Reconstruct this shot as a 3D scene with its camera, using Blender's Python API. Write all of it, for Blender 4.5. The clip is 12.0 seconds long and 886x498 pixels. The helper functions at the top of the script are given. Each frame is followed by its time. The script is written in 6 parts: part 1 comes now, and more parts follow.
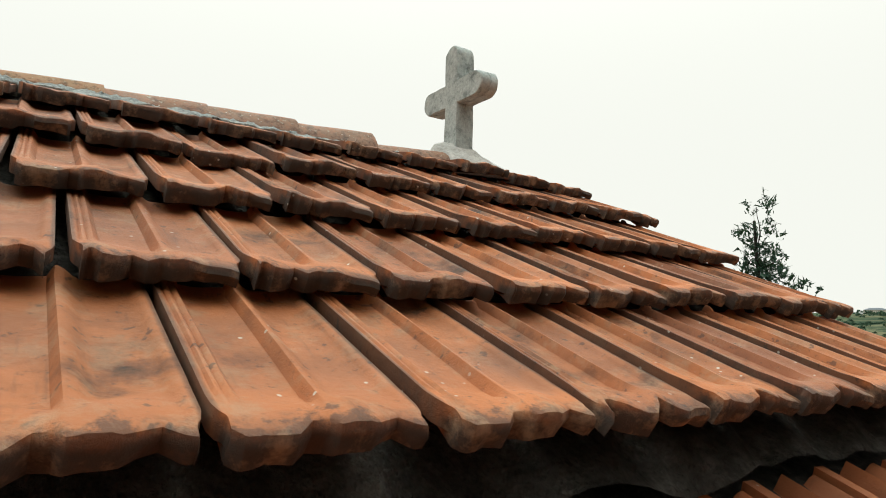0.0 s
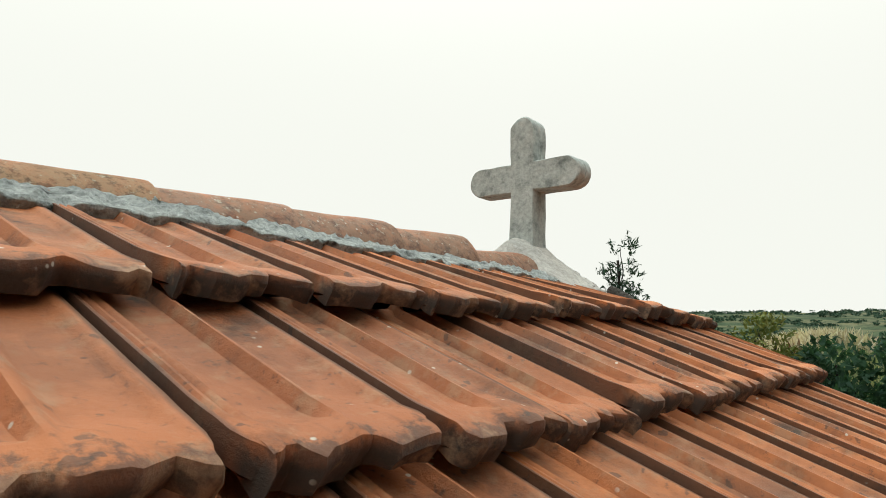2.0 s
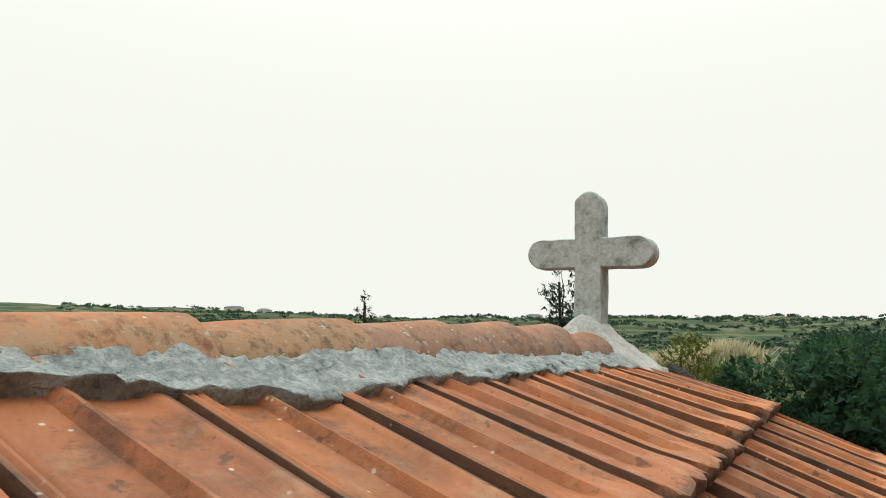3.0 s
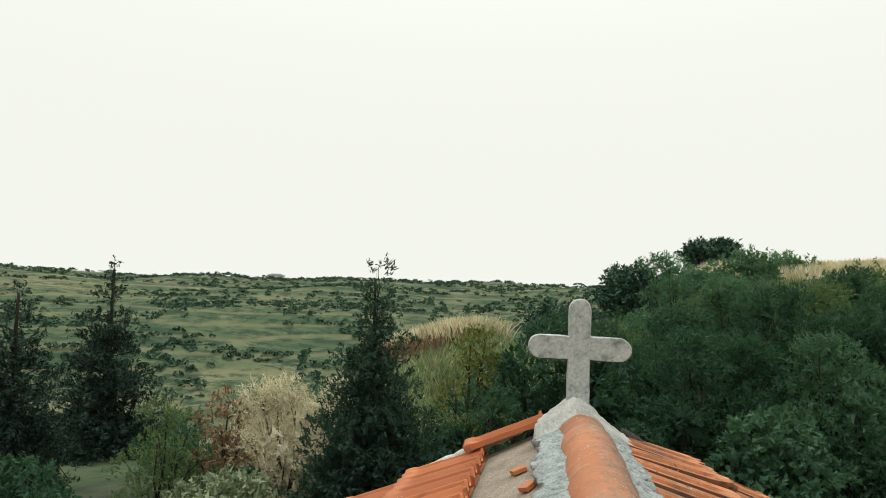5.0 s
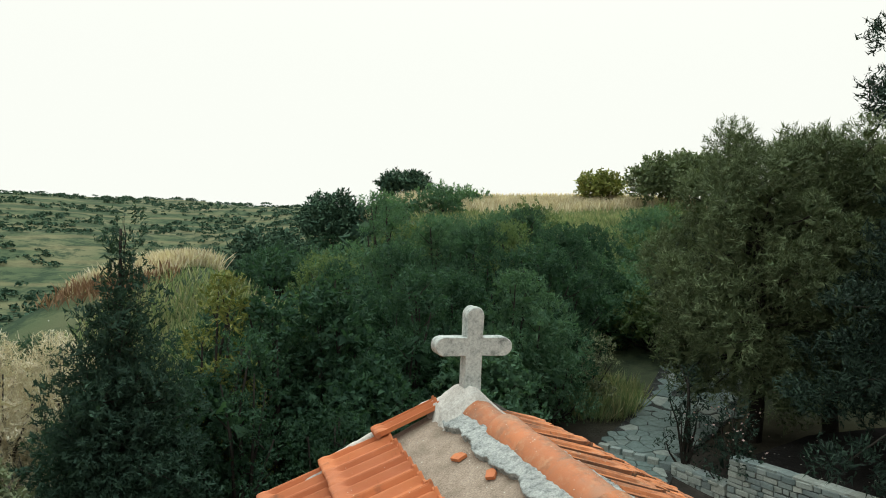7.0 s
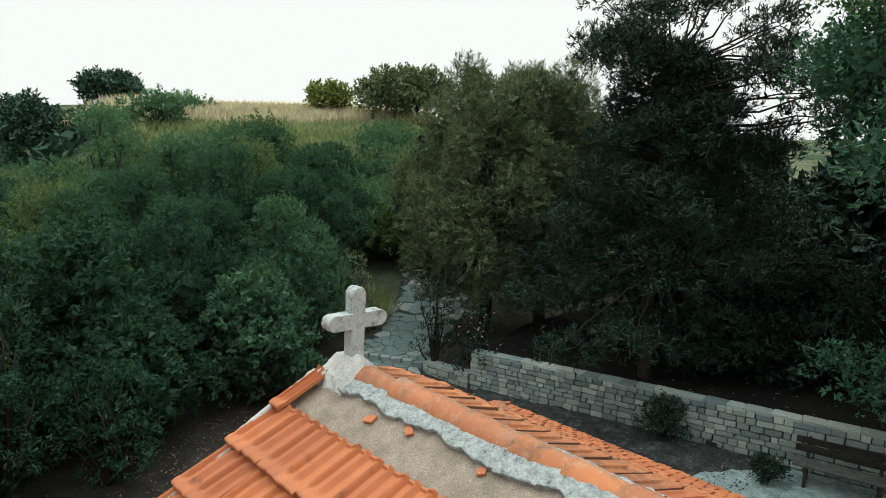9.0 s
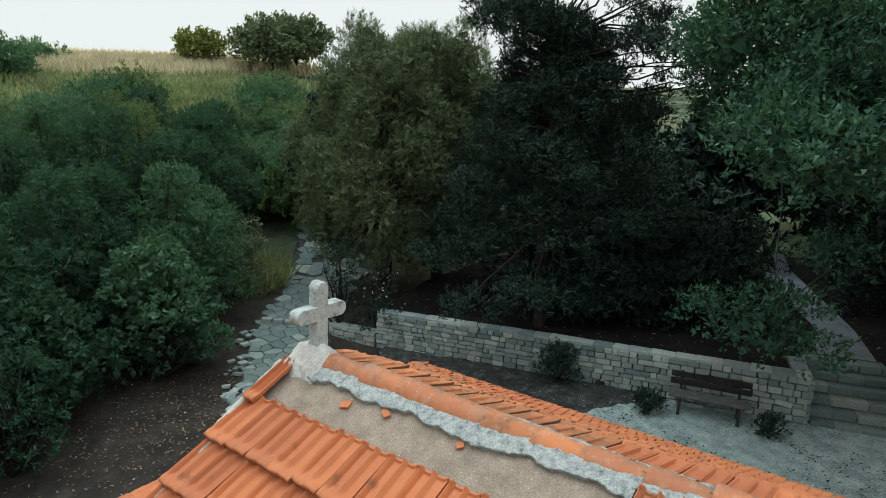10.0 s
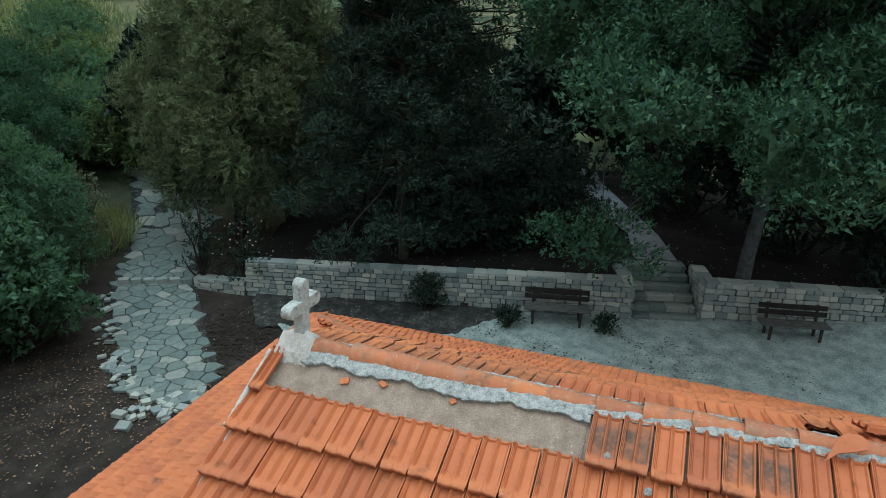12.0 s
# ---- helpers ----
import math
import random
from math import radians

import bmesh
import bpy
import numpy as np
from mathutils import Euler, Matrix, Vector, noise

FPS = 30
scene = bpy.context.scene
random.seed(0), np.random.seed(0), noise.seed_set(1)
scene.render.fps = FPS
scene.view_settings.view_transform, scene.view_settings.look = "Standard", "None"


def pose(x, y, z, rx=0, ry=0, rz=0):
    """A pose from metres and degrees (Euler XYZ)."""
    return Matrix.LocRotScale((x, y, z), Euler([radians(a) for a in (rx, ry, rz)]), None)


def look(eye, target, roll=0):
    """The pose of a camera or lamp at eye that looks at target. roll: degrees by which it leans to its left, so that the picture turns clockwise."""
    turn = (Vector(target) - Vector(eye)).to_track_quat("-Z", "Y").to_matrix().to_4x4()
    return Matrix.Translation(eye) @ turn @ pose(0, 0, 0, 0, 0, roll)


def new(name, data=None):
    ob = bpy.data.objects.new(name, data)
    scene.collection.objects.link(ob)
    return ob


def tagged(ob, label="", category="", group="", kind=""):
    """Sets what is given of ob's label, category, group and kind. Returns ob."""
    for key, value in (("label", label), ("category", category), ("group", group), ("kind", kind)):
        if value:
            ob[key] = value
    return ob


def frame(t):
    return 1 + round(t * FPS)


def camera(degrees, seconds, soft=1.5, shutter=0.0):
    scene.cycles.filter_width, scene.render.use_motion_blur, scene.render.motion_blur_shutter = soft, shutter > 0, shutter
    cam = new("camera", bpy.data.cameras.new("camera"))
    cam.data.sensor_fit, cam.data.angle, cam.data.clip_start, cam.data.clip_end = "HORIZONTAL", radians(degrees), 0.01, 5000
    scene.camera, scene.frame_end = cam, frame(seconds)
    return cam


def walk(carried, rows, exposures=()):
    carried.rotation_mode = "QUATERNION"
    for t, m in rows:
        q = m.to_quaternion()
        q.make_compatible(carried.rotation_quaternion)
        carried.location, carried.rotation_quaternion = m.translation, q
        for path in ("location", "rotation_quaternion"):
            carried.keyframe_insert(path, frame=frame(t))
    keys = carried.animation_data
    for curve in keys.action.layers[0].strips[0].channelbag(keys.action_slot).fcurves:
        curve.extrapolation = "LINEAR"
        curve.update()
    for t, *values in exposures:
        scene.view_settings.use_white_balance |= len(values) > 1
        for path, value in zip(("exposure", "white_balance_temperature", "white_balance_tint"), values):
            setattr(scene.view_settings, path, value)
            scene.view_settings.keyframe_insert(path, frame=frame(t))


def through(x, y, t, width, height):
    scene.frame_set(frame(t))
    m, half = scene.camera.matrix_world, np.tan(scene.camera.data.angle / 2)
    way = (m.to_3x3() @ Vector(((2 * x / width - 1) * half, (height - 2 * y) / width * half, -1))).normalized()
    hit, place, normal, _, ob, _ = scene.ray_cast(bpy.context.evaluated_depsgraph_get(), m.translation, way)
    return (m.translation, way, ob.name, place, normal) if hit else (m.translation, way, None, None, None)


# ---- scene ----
cam = camera(68.5, 12.0, soft=0.95)
PATH = [
    (0, (2.512, -1.718, 3.387), (0.848, -0.641, 3.649), 1.4),
    (0.5, (2.21, -1.82, 3.496), (0.635, -0.619, 3.77), 1.1),
    (1, (1.901, -1.921, 3.617), (0.428, -0.598, 3.9), 0.9),
    (1.5, (1.609, -2.006, 3.753), (0.236, -0.578, 4.026), 1.2),
    (2, (1.32, -2.153, 3.916), (0.058, -0.626, 4.191), 1.1),
    (2.5, (1.032, -2.311, 4.056), (-0.112, -0.696, 4.34), 1.3),
    (4.5, (0.103, -3.115, 4.591), (-0.45, -1.206, 4.809), 2.0),
    (5, (-0.22, -3.36, 4.711), (-0.522, -1.391, 4.898), 2.2),
    (5.5, (-0.536, -3.525, 4.821), (-0.58, -1.531, 4.971), 2.3),
    (6, (-0.86, -3.581, 4.925), (-0.651, -1.594, 5.024), 2.1),
    (6.5, (-1.164, -3.645, 5.038), (-0.743, -1.69, 5.079), 2.1),
    (7, (-1.498, -3.733, 5.19), (-0.858, -1.838, 5.164), 2.1),
    (7.5, (-1.795, -3.774, 5.328), (-0.955, -1.961, 5.237), 2.1),
    (9.5, (-2.993, -3.615, 5.917), (-1.507, -2.327, 5.552), 2.1),
    (10, (-3.309, -3.513, 6.114), (-1.725, -2.371, 5.682), 2.0),
    (10.5, (-3.615, -3.405, 6.316), (-1.962, -2.392, 5.824), 1.9),
    (11, (-3.93, -3.248, 6.538), (-2.224, -2.364, 5.984), 1.8),
    (11.5, (-4.211, -3.07, 6.717), (-2.462, -2.315, 6.109), 1.7),
    (12, (-4.518, -2.849, 6.927), (-2.736, -2.232, 6.261), 1.7),
]
walk(cam, [(t, look(eye, target, roll)) for t, eye, target, roll in PATH], [(t, stops, kelvin, 8) for t, stops, kelvin in ((0, 3.05, 7400), (2.5, 3.05, 7400), (4.5, 3.02, 7400), (6.0, 3.05, 7400), (7.5, 3.14, 7300), (9.5, 3.05, 6900), (10.5, 2.9, 6700), (12, 2.85, 6500))])


# ---------------------------------------------------------------- world and sun
SUN_AZ = radians(36)          # from +y towards +x
SUN_EL = radians(7)
world = bpy.data.worlds.new("world")
scene.world = world
world.use_nodes = True
wn = world.node_tree.nodes
sky = wn.new("ShaderNodeTexSky")
sky.sky_type = "NISHITA"
sky.sun_disc = False
sky.sun_elevation = SUN_EL
sky.sun_rotation = SUN_AZ
sky.air_density, sky.dust_density, sky.ozone_density = 1.0, 2.0, 1.0
wn["Background"].inputs["Strength"].default_value = 0.15
# hazy summer evening: a pale sky
haze = wn.new("ShaderNodeHueSaturation")
haze.inputs["Saturation"].default_value = 0.75
world.node_tree.links.new(sky.outputs["Color"], haze.inputs["Color"])
# cap: no part of the sky is brighter than this before the gain
sky_cap = wn.new("ShaderNodeMix")
sky_cap.data_type, sky_cap.blend_type = "RGBA", "DARKEN"
sky_cap.inputs[0].default_value = 1.0
sky_cap.inputs[7].default_value = (0.70, 0.76, 0.80, 1)
world.node_tree.links.new(haze.outputs["Color"], sky_cap.inputs[6])
# then brightened overhead, above the view, to add light to the scene
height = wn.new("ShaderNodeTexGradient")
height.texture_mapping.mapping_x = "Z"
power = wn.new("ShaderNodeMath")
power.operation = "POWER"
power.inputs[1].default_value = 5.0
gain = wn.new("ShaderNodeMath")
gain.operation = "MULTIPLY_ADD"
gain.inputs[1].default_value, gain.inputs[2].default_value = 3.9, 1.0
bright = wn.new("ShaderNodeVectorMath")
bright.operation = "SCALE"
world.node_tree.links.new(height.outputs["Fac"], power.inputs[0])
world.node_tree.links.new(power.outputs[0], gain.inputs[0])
world.node_tree.links.new(sky_cap.outputs[2], bright.inputs[0])
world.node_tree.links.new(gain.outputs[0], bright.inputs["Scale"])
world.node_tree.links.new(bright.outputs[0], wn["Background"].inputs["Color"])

sun_data = bpy.data.lights.new("sun", "SUN")
sun_data.energy = 0.8
sun_data.angle = radians(4)
sun_data.color = (1.0, 0.84, 0.66)
sun = new("sun", sun_data)
sun_dir = Vector((math.sin(SUN_AZ) * math.cos(SUN_EL), math.cos(SUN_AZ) * math.cos(SUN_EL), math.sin(SUN_EL)))
sun.matrix_world = look(sun_dir * 60, (0, 0, 3))


# ---------------------------------------------------------------- materials
def material(name, rough=0.8, metal=0.0):
    m = bpy.data.materials.new(name)
    m.use_nodes = True
    n, l = m.node_tree.nodes, m.node_tree.links
    b = n["Principled BSDF"]
    b.inputs["Roughness"].default_value = rough
    b.inputs["Metallic"].default_value = metal
    return m, n, l, b


def coords(n, kind="Object"):
    return n.new("ShaderNodeTexCoord").outputs[kind]


def world_pos(n):
    return n.new("ShaderNodeNewGeometry").outputs["Position"]


def noise_tex(n, l, vec, scale, detail=4, rough=0.6):
    t = n.new("ShaderNodeTexNoise")
    t.inputs["Scale"].default_value = scale
    t.inputs["Detail"].default_value = detail
    t.inputs["Roughness"].default_value = rough
    l.new(vec, t.inputs["Vector"])
    return t.outputs["Fac"]


def ramp(n, l, fac, stops):
    r = n.new("ShaderNodeValToRGB")
    e = r.color_ramp.elements
    while len(e) < len(stops):
        e.new(0.5)
    for k, (p, c) in zip(e, stops):
        k.position, k.color = p, (*c, 1) if len(c) == 3 else c
    l.new(fac, r.inputs["Fac"])
    return r.outputs["Color"]


def grey(v):
    return (v, v, v)


def mix(n, l, fac, a, b, kind="MIX"):
    m = n.new("ShaderNodeMix")
    m.data_type, m.blend_type = "RGBA", kind
    for sock, v in ((m.inputs[0], fac), (m.inputs[6], a), (m.inputs[7], b)):
        if hasattr(v, "is_linked"):
            l.new(v, sock)
        elif isinstance(v, (int, float)):
            sock.default_value = v
        else:
            sock.default_value = (*v, 1)
    return m.outputs[2]


def bump(n, l, b, fac, strength, dist):
    k = n.new("ShaderNodeBump")
    k.inputs["Strength"].default_value = strength
    k.inputs["Distance"].default_value = dist
    l.new(fac, k.inputs["Height"])
    old = b.inputs["Normal"].links
    if old:
        l.new(old[0].from_socket, k.inputs["Normal"])
    l.new(k.outputs["Normal"], b.inputs["Normal"])


def offset_by_random(n, l, vec):
    """Shift a texture from object to object, so that alike pieces differ."""
    r = n.new("ShaderNodeObjectInfo").outputs["Random"]
    s = n.new("ShaderNodeVectorMath")
    s.operation = "MULTIPLY_ADD"
    l.new(r, s.inputs[0])
    s.inputs[1].default_value = (37.0, 19.0, 53.0)
    l.new(vec, s.inputs[2])
    return s.outputs[0], r


def terracotta(name, light, dark, stain, amount, specks, rough=0.72, moss=None, soot=0.0):
    m, n, l, b = material(name, rough)
    vec, rnd = offset_by_random(n, l, coords(n))
    base = ramp(n, l, rnd, [(0, dark), (0.45, light), (0.8, tuple(c * 1.12 for c in light)), (1, tuple(c * 0.8 for c in light))])
    large = noise_tex(n, l, vec, 7, 5)
    col = mix(n, l, ramp(n, l, large, [(0.3, grey(0)), (0.75, grey(0.6))]), base, dark)
    st = noise_tex(n, l, vec, 5.5, 7, 0.65)
    col = mix(n, l, ramp(n, l, st, [(0.60 - amount, grey(0)), (0.74 - amount * 0.6, grey(0.85))]), col, stain)
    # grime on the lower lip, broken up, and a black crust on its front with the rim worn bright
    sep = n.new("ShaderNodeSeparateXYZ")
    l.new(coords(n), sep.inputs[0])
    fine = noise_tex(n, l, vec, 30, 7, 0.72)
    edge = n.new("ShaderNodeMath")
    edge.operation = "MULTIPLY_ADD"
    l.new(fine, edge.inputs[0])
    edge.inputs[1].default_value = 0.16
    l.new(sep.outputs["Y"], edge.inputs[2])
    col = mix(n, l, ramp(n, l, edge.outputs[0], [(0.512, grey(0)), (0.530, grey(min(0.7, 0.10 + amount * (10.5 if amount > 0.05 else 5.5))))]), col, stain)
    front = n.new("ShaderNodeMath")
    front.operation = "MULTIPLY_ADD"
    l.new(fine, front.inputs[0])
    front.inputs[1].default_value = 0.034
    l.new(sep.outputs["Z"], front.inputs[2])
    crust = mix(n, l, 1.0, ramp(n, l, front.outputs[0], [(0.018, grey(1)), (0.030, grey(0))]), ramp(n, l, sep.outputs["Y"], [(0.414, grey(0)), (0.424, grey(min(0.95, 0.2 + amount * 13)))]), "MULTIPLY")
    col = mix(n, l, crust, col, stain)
    col = mix(n, l, ramp(n, l, noise_tex(n, l, vec, 75, 6, 0.7), [(0.58 if amount > 0.05 else 0.62, grey(0)), (0.70, grey(min(0.6, amount * 10)))]), col, stain)
    if amount > 0.05:
        cloud = noise_tex(n, l, vec, 3.2, 3, 0.5)
        col = mix(n, l, ramp(n, l, cloud, [(0.57, grey(0)), (0.72, grey(0.6))]), col, tuple(c * 1.6 for c in stain))
    if amount > 0.03:
        st2 = noise_tex(n, l, vec, 16, 6, 0.7)
        col = mix(n, l, ramp(n, l, st2, [(0.52, grey(0)), (0.66, grey(0.5))]), col, (0.46, 0.265, 0.155))
        wv = n.new("ShaderNodeMapping")
        wv.inputs["Scale"].default_value = (55, 5, 20)
        l.new(vec, wv.inputs["Vector"])
        runs = noise_tex(n, l, wv.outputs[0], 1.0, 4, 0.6)
        col = mix(n, l, ramp(n, l, runs, [(0.60, grey(0)), (0.74, grey(0.35))]), col, stain)
    if amount > 0.05 and not moss:
        # dark spots of lichen, a few millimetres to two centimetres wide
        col = mix(n, l, ramp(n, l, noise_tex(n, l, vec, 38, 3, 0.5), [(0.655, grey(0)), (0.70, grey(0.6))]), col, tuple(c * 1.3 for c in stain))
        # stain tone towards the side edges, along the joints
        from_mid = n.new("ShaderNodeMath")
        from_mid.operation = "ABSOLUTE"
        l.new(sep.outputs["X"], from_mid.inputs[0])
        col = mix(n, l, ramp(n, l, from_mid.outputs[0], [(0.1035, grey(0)), (0.1062, grey(0.7))]), col, stain)
    if moss:
        # lichen on the side away from the sun
        side = n.new("ShaderNodeMath")
        side.operation = "MULTIPLY_ADD"
        l.new(fine, side.inputs[0])
        side.inputs[1].default_value = 0.34
        l.new(sep.outputs["X"], side.inputs[2])
        col = mix(n, l, ramp(n, l, side.outputs[0], [(0.15, grey(0)), (0.20, grey(0.45)), (0.27, grey(0.85))]), col, mix(n, l, ramp(n, l, noise_tex(n, l, vec, 34, 6, 0.75), [(0.40, grey(0)), (0.52, grey(1))]), tuple(c * 0.38 for c in moss), tuple(c * 1.35 for c in moss)))
        col = mix(n, l, mix(n, l, 1.0, ramp(n, l, noise_tex(n, l, vec, 60, 5, 0.7), [(0.60, grey(0)), (0.66, grey(0.8))]), ramp(n, l, side.outputs[0], [(0.15, grey(0)), (0.24, grey(1))]), "MULTIPLY"), col, (0.40, 0.35, 0.27))
    if soot:
        # soot washed into the pans of the tile
        pans = ramp(n, l, sep.outputs["Z"], [(0.000, grey(1)), (0.034, grey(0))])
        span = ramp(n, l, sep.outputs["Y"], [(0.02, grey(0.1)), (0.14, grey(1)), (0.27, grey(0.9)), (0.42, grey(0))])
        worn = ramp(n, l, noise_tex(n, l, vec, 11, 7, 0.72), [(0.28, grey(0)), (0.54, grey(soot))])
        col = mix(n, l, mix(n, l, 1.0, mix(n, l, 1.0, pans, span, "MULTIPLY"), worn, "MULTIPLY"), col, stain)
    vo = n.new("ShaderNodeTexVoronoi")
    vo.inputs["Scale"].default_value = 42
    l.new(vec, vo.inputs["Vector"])
    dots = ramp(n, l, vo.outputs["Distance"], [(0.09, grey(1)), (0.15, grey(0))])
    thin = ramp(n, l, noise_tex(n, l, vec, 9, 2), [(0.66 - specks, grey(0)), (0.72 - specks, grey(0.75))])
    col = mix(n, l, mix(n, l, 1.0, dots, thin, "MULTIPLY"), col, (0.62, 0.58, 0.5))
    l.new(col, b.inputs["Base Color"])
    l.new(ramp(n, l, st, [(0.3, grey(rough - 0.16)), (0.8, grey(rough + 0.15))]), b.inputs["Roughness"])
    bump(n, l, b, noise_tex(n, l, vec, 140, 6, 0.75), 0.7, 0.004)
    bump(n, l, b, noise_tex(n, l, vec, 18, 3), 0.3, 0.006)
    return m


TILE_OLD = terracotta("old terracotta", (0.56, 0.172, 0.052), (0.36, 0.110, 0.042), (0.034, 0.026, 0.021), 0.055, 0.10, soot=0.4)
TILE_NEW = terracotta("orange terracotta", (0.50, 0.150, 0.052), (0.38, 0.105, 0.040), (0.15, 0.065, 0.038), 0.022, 0.06)
TILE_DUSTY = terracotta("sooty terracotta", (0.50, 0.155, 0.055), (0.38, 0.115, 0.045), (0.075, 0.052, 0.040), 0.03, 0.05, soot=0.9)
TILE_RIDGE = terracotta("ridge terracotta", (0.44, 0.138, 0.052), (0.33, 0.105, 0.046), (0.17, 0.11, 0.075), 0.06, 0.15, moss=(0.165, 0.092, 0.058))
TILE_LICHEN = terracotta("lichen grown ridge terracotta", (0.50, 0.16, 0.060), (0.35, 0.12, 0.055), (0.12, 0.085, 0.06), 0.10, 0.16, 0.9, moss=(0.23, 0.145, 0.085))


def plain_stuff(name, stops, scale, rough=0.9, fine=90, depth=0.004, strength=0.5, pebbles=0.0, coord="world", pits=0.55):
    m, n, l, b = material(name, rough)
    b.inputs["Specular IOR Level"].default_value = 0.12
    vec = world_pos(n) if coord == "world" else coords(n)
    col = ramp(n, l, noise_tex(n, l, vec, scale, 8, 0.65), stops)
    fin = noise_tex(n, l, vec, fine, 5, 0.7)
    col = mix(n, l, pits, col, ramp(n, l, fin, [(0.30, grey(0.30)), (0.62, grey(1.0))]), "MULTIPLY")
    if pebbles:
        vo = n.new("ShaderNodeTexVoronoi")
        vo.inputs["Scale"].default_value = pebbles
        l.new(vec, vo.inputs["Vector"])
        sp = ramp(n, l, vo.outputs["Distance"], [(0.12, grey(1)), (0.22, grey(0))])
        pick = ramp(n, l, noise_tex(n, l, vec, pebbles * 0.35, 2), [(0.55, grey(0)), (0.62, grey(0.8))])
        col = mix(n, l, mix(n, l, 1.0, sp, pick, "MULTIPLY"), col, (0.6, 0.58, 0.52))
    l.new(col, b.inputs["Base Color"])
    bump(n, l, b, fin, strength, depth * 0.45)
    bump(n, l, b, noise_tex(n, l, vec, scale * 3, 6), strength, depth * 1.3)
    return m


MORTAR = plain_stuff("grey lime mortar", [(0.31, (0.11, 0.115, 0.112)), (0.40, (0.34, 0.355, 0.345)), (0.60, (0.55, 0.56, 0.54))], 19, 0.95, 95, 0.016, 1.0, pits=0.7)
MORTAR_WHITE = plain_stuff("white lime mortar", [(0.25, (0.35, 0.325, 0.30)), (0.5, (0.51, 0.475, 0.44)), (0.8, (0.63, 0.59, 0.55))], 9, 0.95, 70, 0.005, 0.8)
CEMENT = plain_stuff("sandy cement bed", [(0.25, (0.215, 0.170, 0.130)), (0.5, (0.345, 0.262, 0.207)), (0.8, (0.46, 0.36, 0.29))], 7, 0.95, 110, 0.010, 1.0, pebbles=40, pits=0.75)
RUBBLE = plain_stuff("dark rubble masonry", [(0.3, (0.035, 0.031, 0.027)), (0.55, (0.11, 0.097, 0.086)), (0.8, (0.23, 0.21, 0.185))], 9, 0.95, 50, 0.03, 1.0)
CROSS_STONE = plain_stuff("weathered pale cross stone", [(0.3, (0.16, 0.18, 0.172)), (0.46, (0.42, 0.445, 0.425)), (0.8, (0.60, 0.61, 0.585))], 16, 0.9, 60, 0.004, 0.6)
# terrace soil; the shade of its trees is put into this near-black tone
SOIL_SHADED = plain_stuff("littered soil with tree shade in its tone", [(0.3, (0.006, 0.005, 0.0045)), (0.55, (0.012, 0.010, 0.009)), (0.8, (0.028, 0.023, 0.020))], 1.6, 1.0, 26, 0.02, 0.9, pebbles=9)
GRAVEL = plain_stuff("grey gravel yard", [(0.30, (0.18, 0.225, 0.218)), (0.5, (0.31, 0.385, 0.372)), (0.70, (0.45, 0.535, 0.515))], 2.6, 1.0, 30, 0.04, 1.0, pebbles=13, pits=0.85)
DARK_EARTH = plain_stuff("trodden dark earth", [(0.3, (0.018, 0.017, 0.016)), (0.52, (0.045, 0.046, 0.043)), (0.72, (0.12, 0.125, 0.118))], 5, 1.0, 34, 0.03, 1.0, pebbles=14)
FLAG_PALE = plain_stuff("pale worn paving", [(0.3, (0.10, 0.115, 0.125)), (0.5, (0.17, 0.19, 0.21)), (0.75, (0.23, 0.25, 0.27))], 2.5, 0.9, 30, 0.01, 0.8)
BARK = plain_stuff("grey bark", [(0.3, (0.035, 0.038, 0.041)), (0.7, (0.10, 0.107, 0.112))], 6, 0.95, 40, 0.01, 0.8)
BARK_DARK = plain_stuff("dark bark", [(0.3, (0.02, 0.017, 0.014)), (0.7, (0.045, 0.038, 0.032))], 6, 0.95, 40, 0.01, 0.8)
WOOD_GREY = plain_stuff("greyed bench seat wood", [(0.3, (0.050, 0.052, 0.050)), (0.7, (0.12, 0.12, 0.112))], 8, 0.8, 60, 0.003, 0.5)
WOOD_DARK = plain_stuff("dark weathered bench wood", [(0.3, (0.010, 0.009, 0.009)), (0.7, (0.032, 0.027, 0.025))], 8, 0.8, 60, 0.003, 0.5)
IRON = plain_stuff("rusty dark iron", [(0.3, (0.02, 0.018, 0.017)), (0.7, (0.06, 0.05, 0.045))], 20, 0.7, 90, 0.002, 0.4)
ASPHALT = plain_stuff("worn asphalt", [(0.3, (0.045, 0.046, 0.048)), (0.7, (0.075, 0.076, 0.08))], 1.5, 0.95, 60, 0.006, 0.5)
PLASTER = plain_stuff("pale far plaster", [(0.3, (0.5, 0.46, 0.4)), (0.7, (0.66, 0.62, 0.56))], 0.6, 0.9, 9, 0.01, 0.3)


def stone_material(name, tones):
    m, n, l, b = material(name, 0.9)
    b.inputs["Specular IOR Level"].default_value = 0.2
    vec, rnd = offset_by_random(n, l, coords(n))
    base = ramp(n, l, rnd, [(i / (len(tones) - 1), c) for i, c in enumerate(tones)])
    col = mix(n, l, 0.7, base, ramp(n, l, noise_tex(n, l, vec, 9, 7), [(0.3, grey(0.45)), (0.7, grey(1.0))]), "MULTIPLY")
    l.new(col, b.inputs["Base Color"])
    bump(n, l, b, noise_tex(n, l, vec, 60, 6, 0.7), 0.6, 0.004)
    bump(n, l, b, noise_tex(n, l, vec, 11, 4), 0.6, 0.012)
    return m


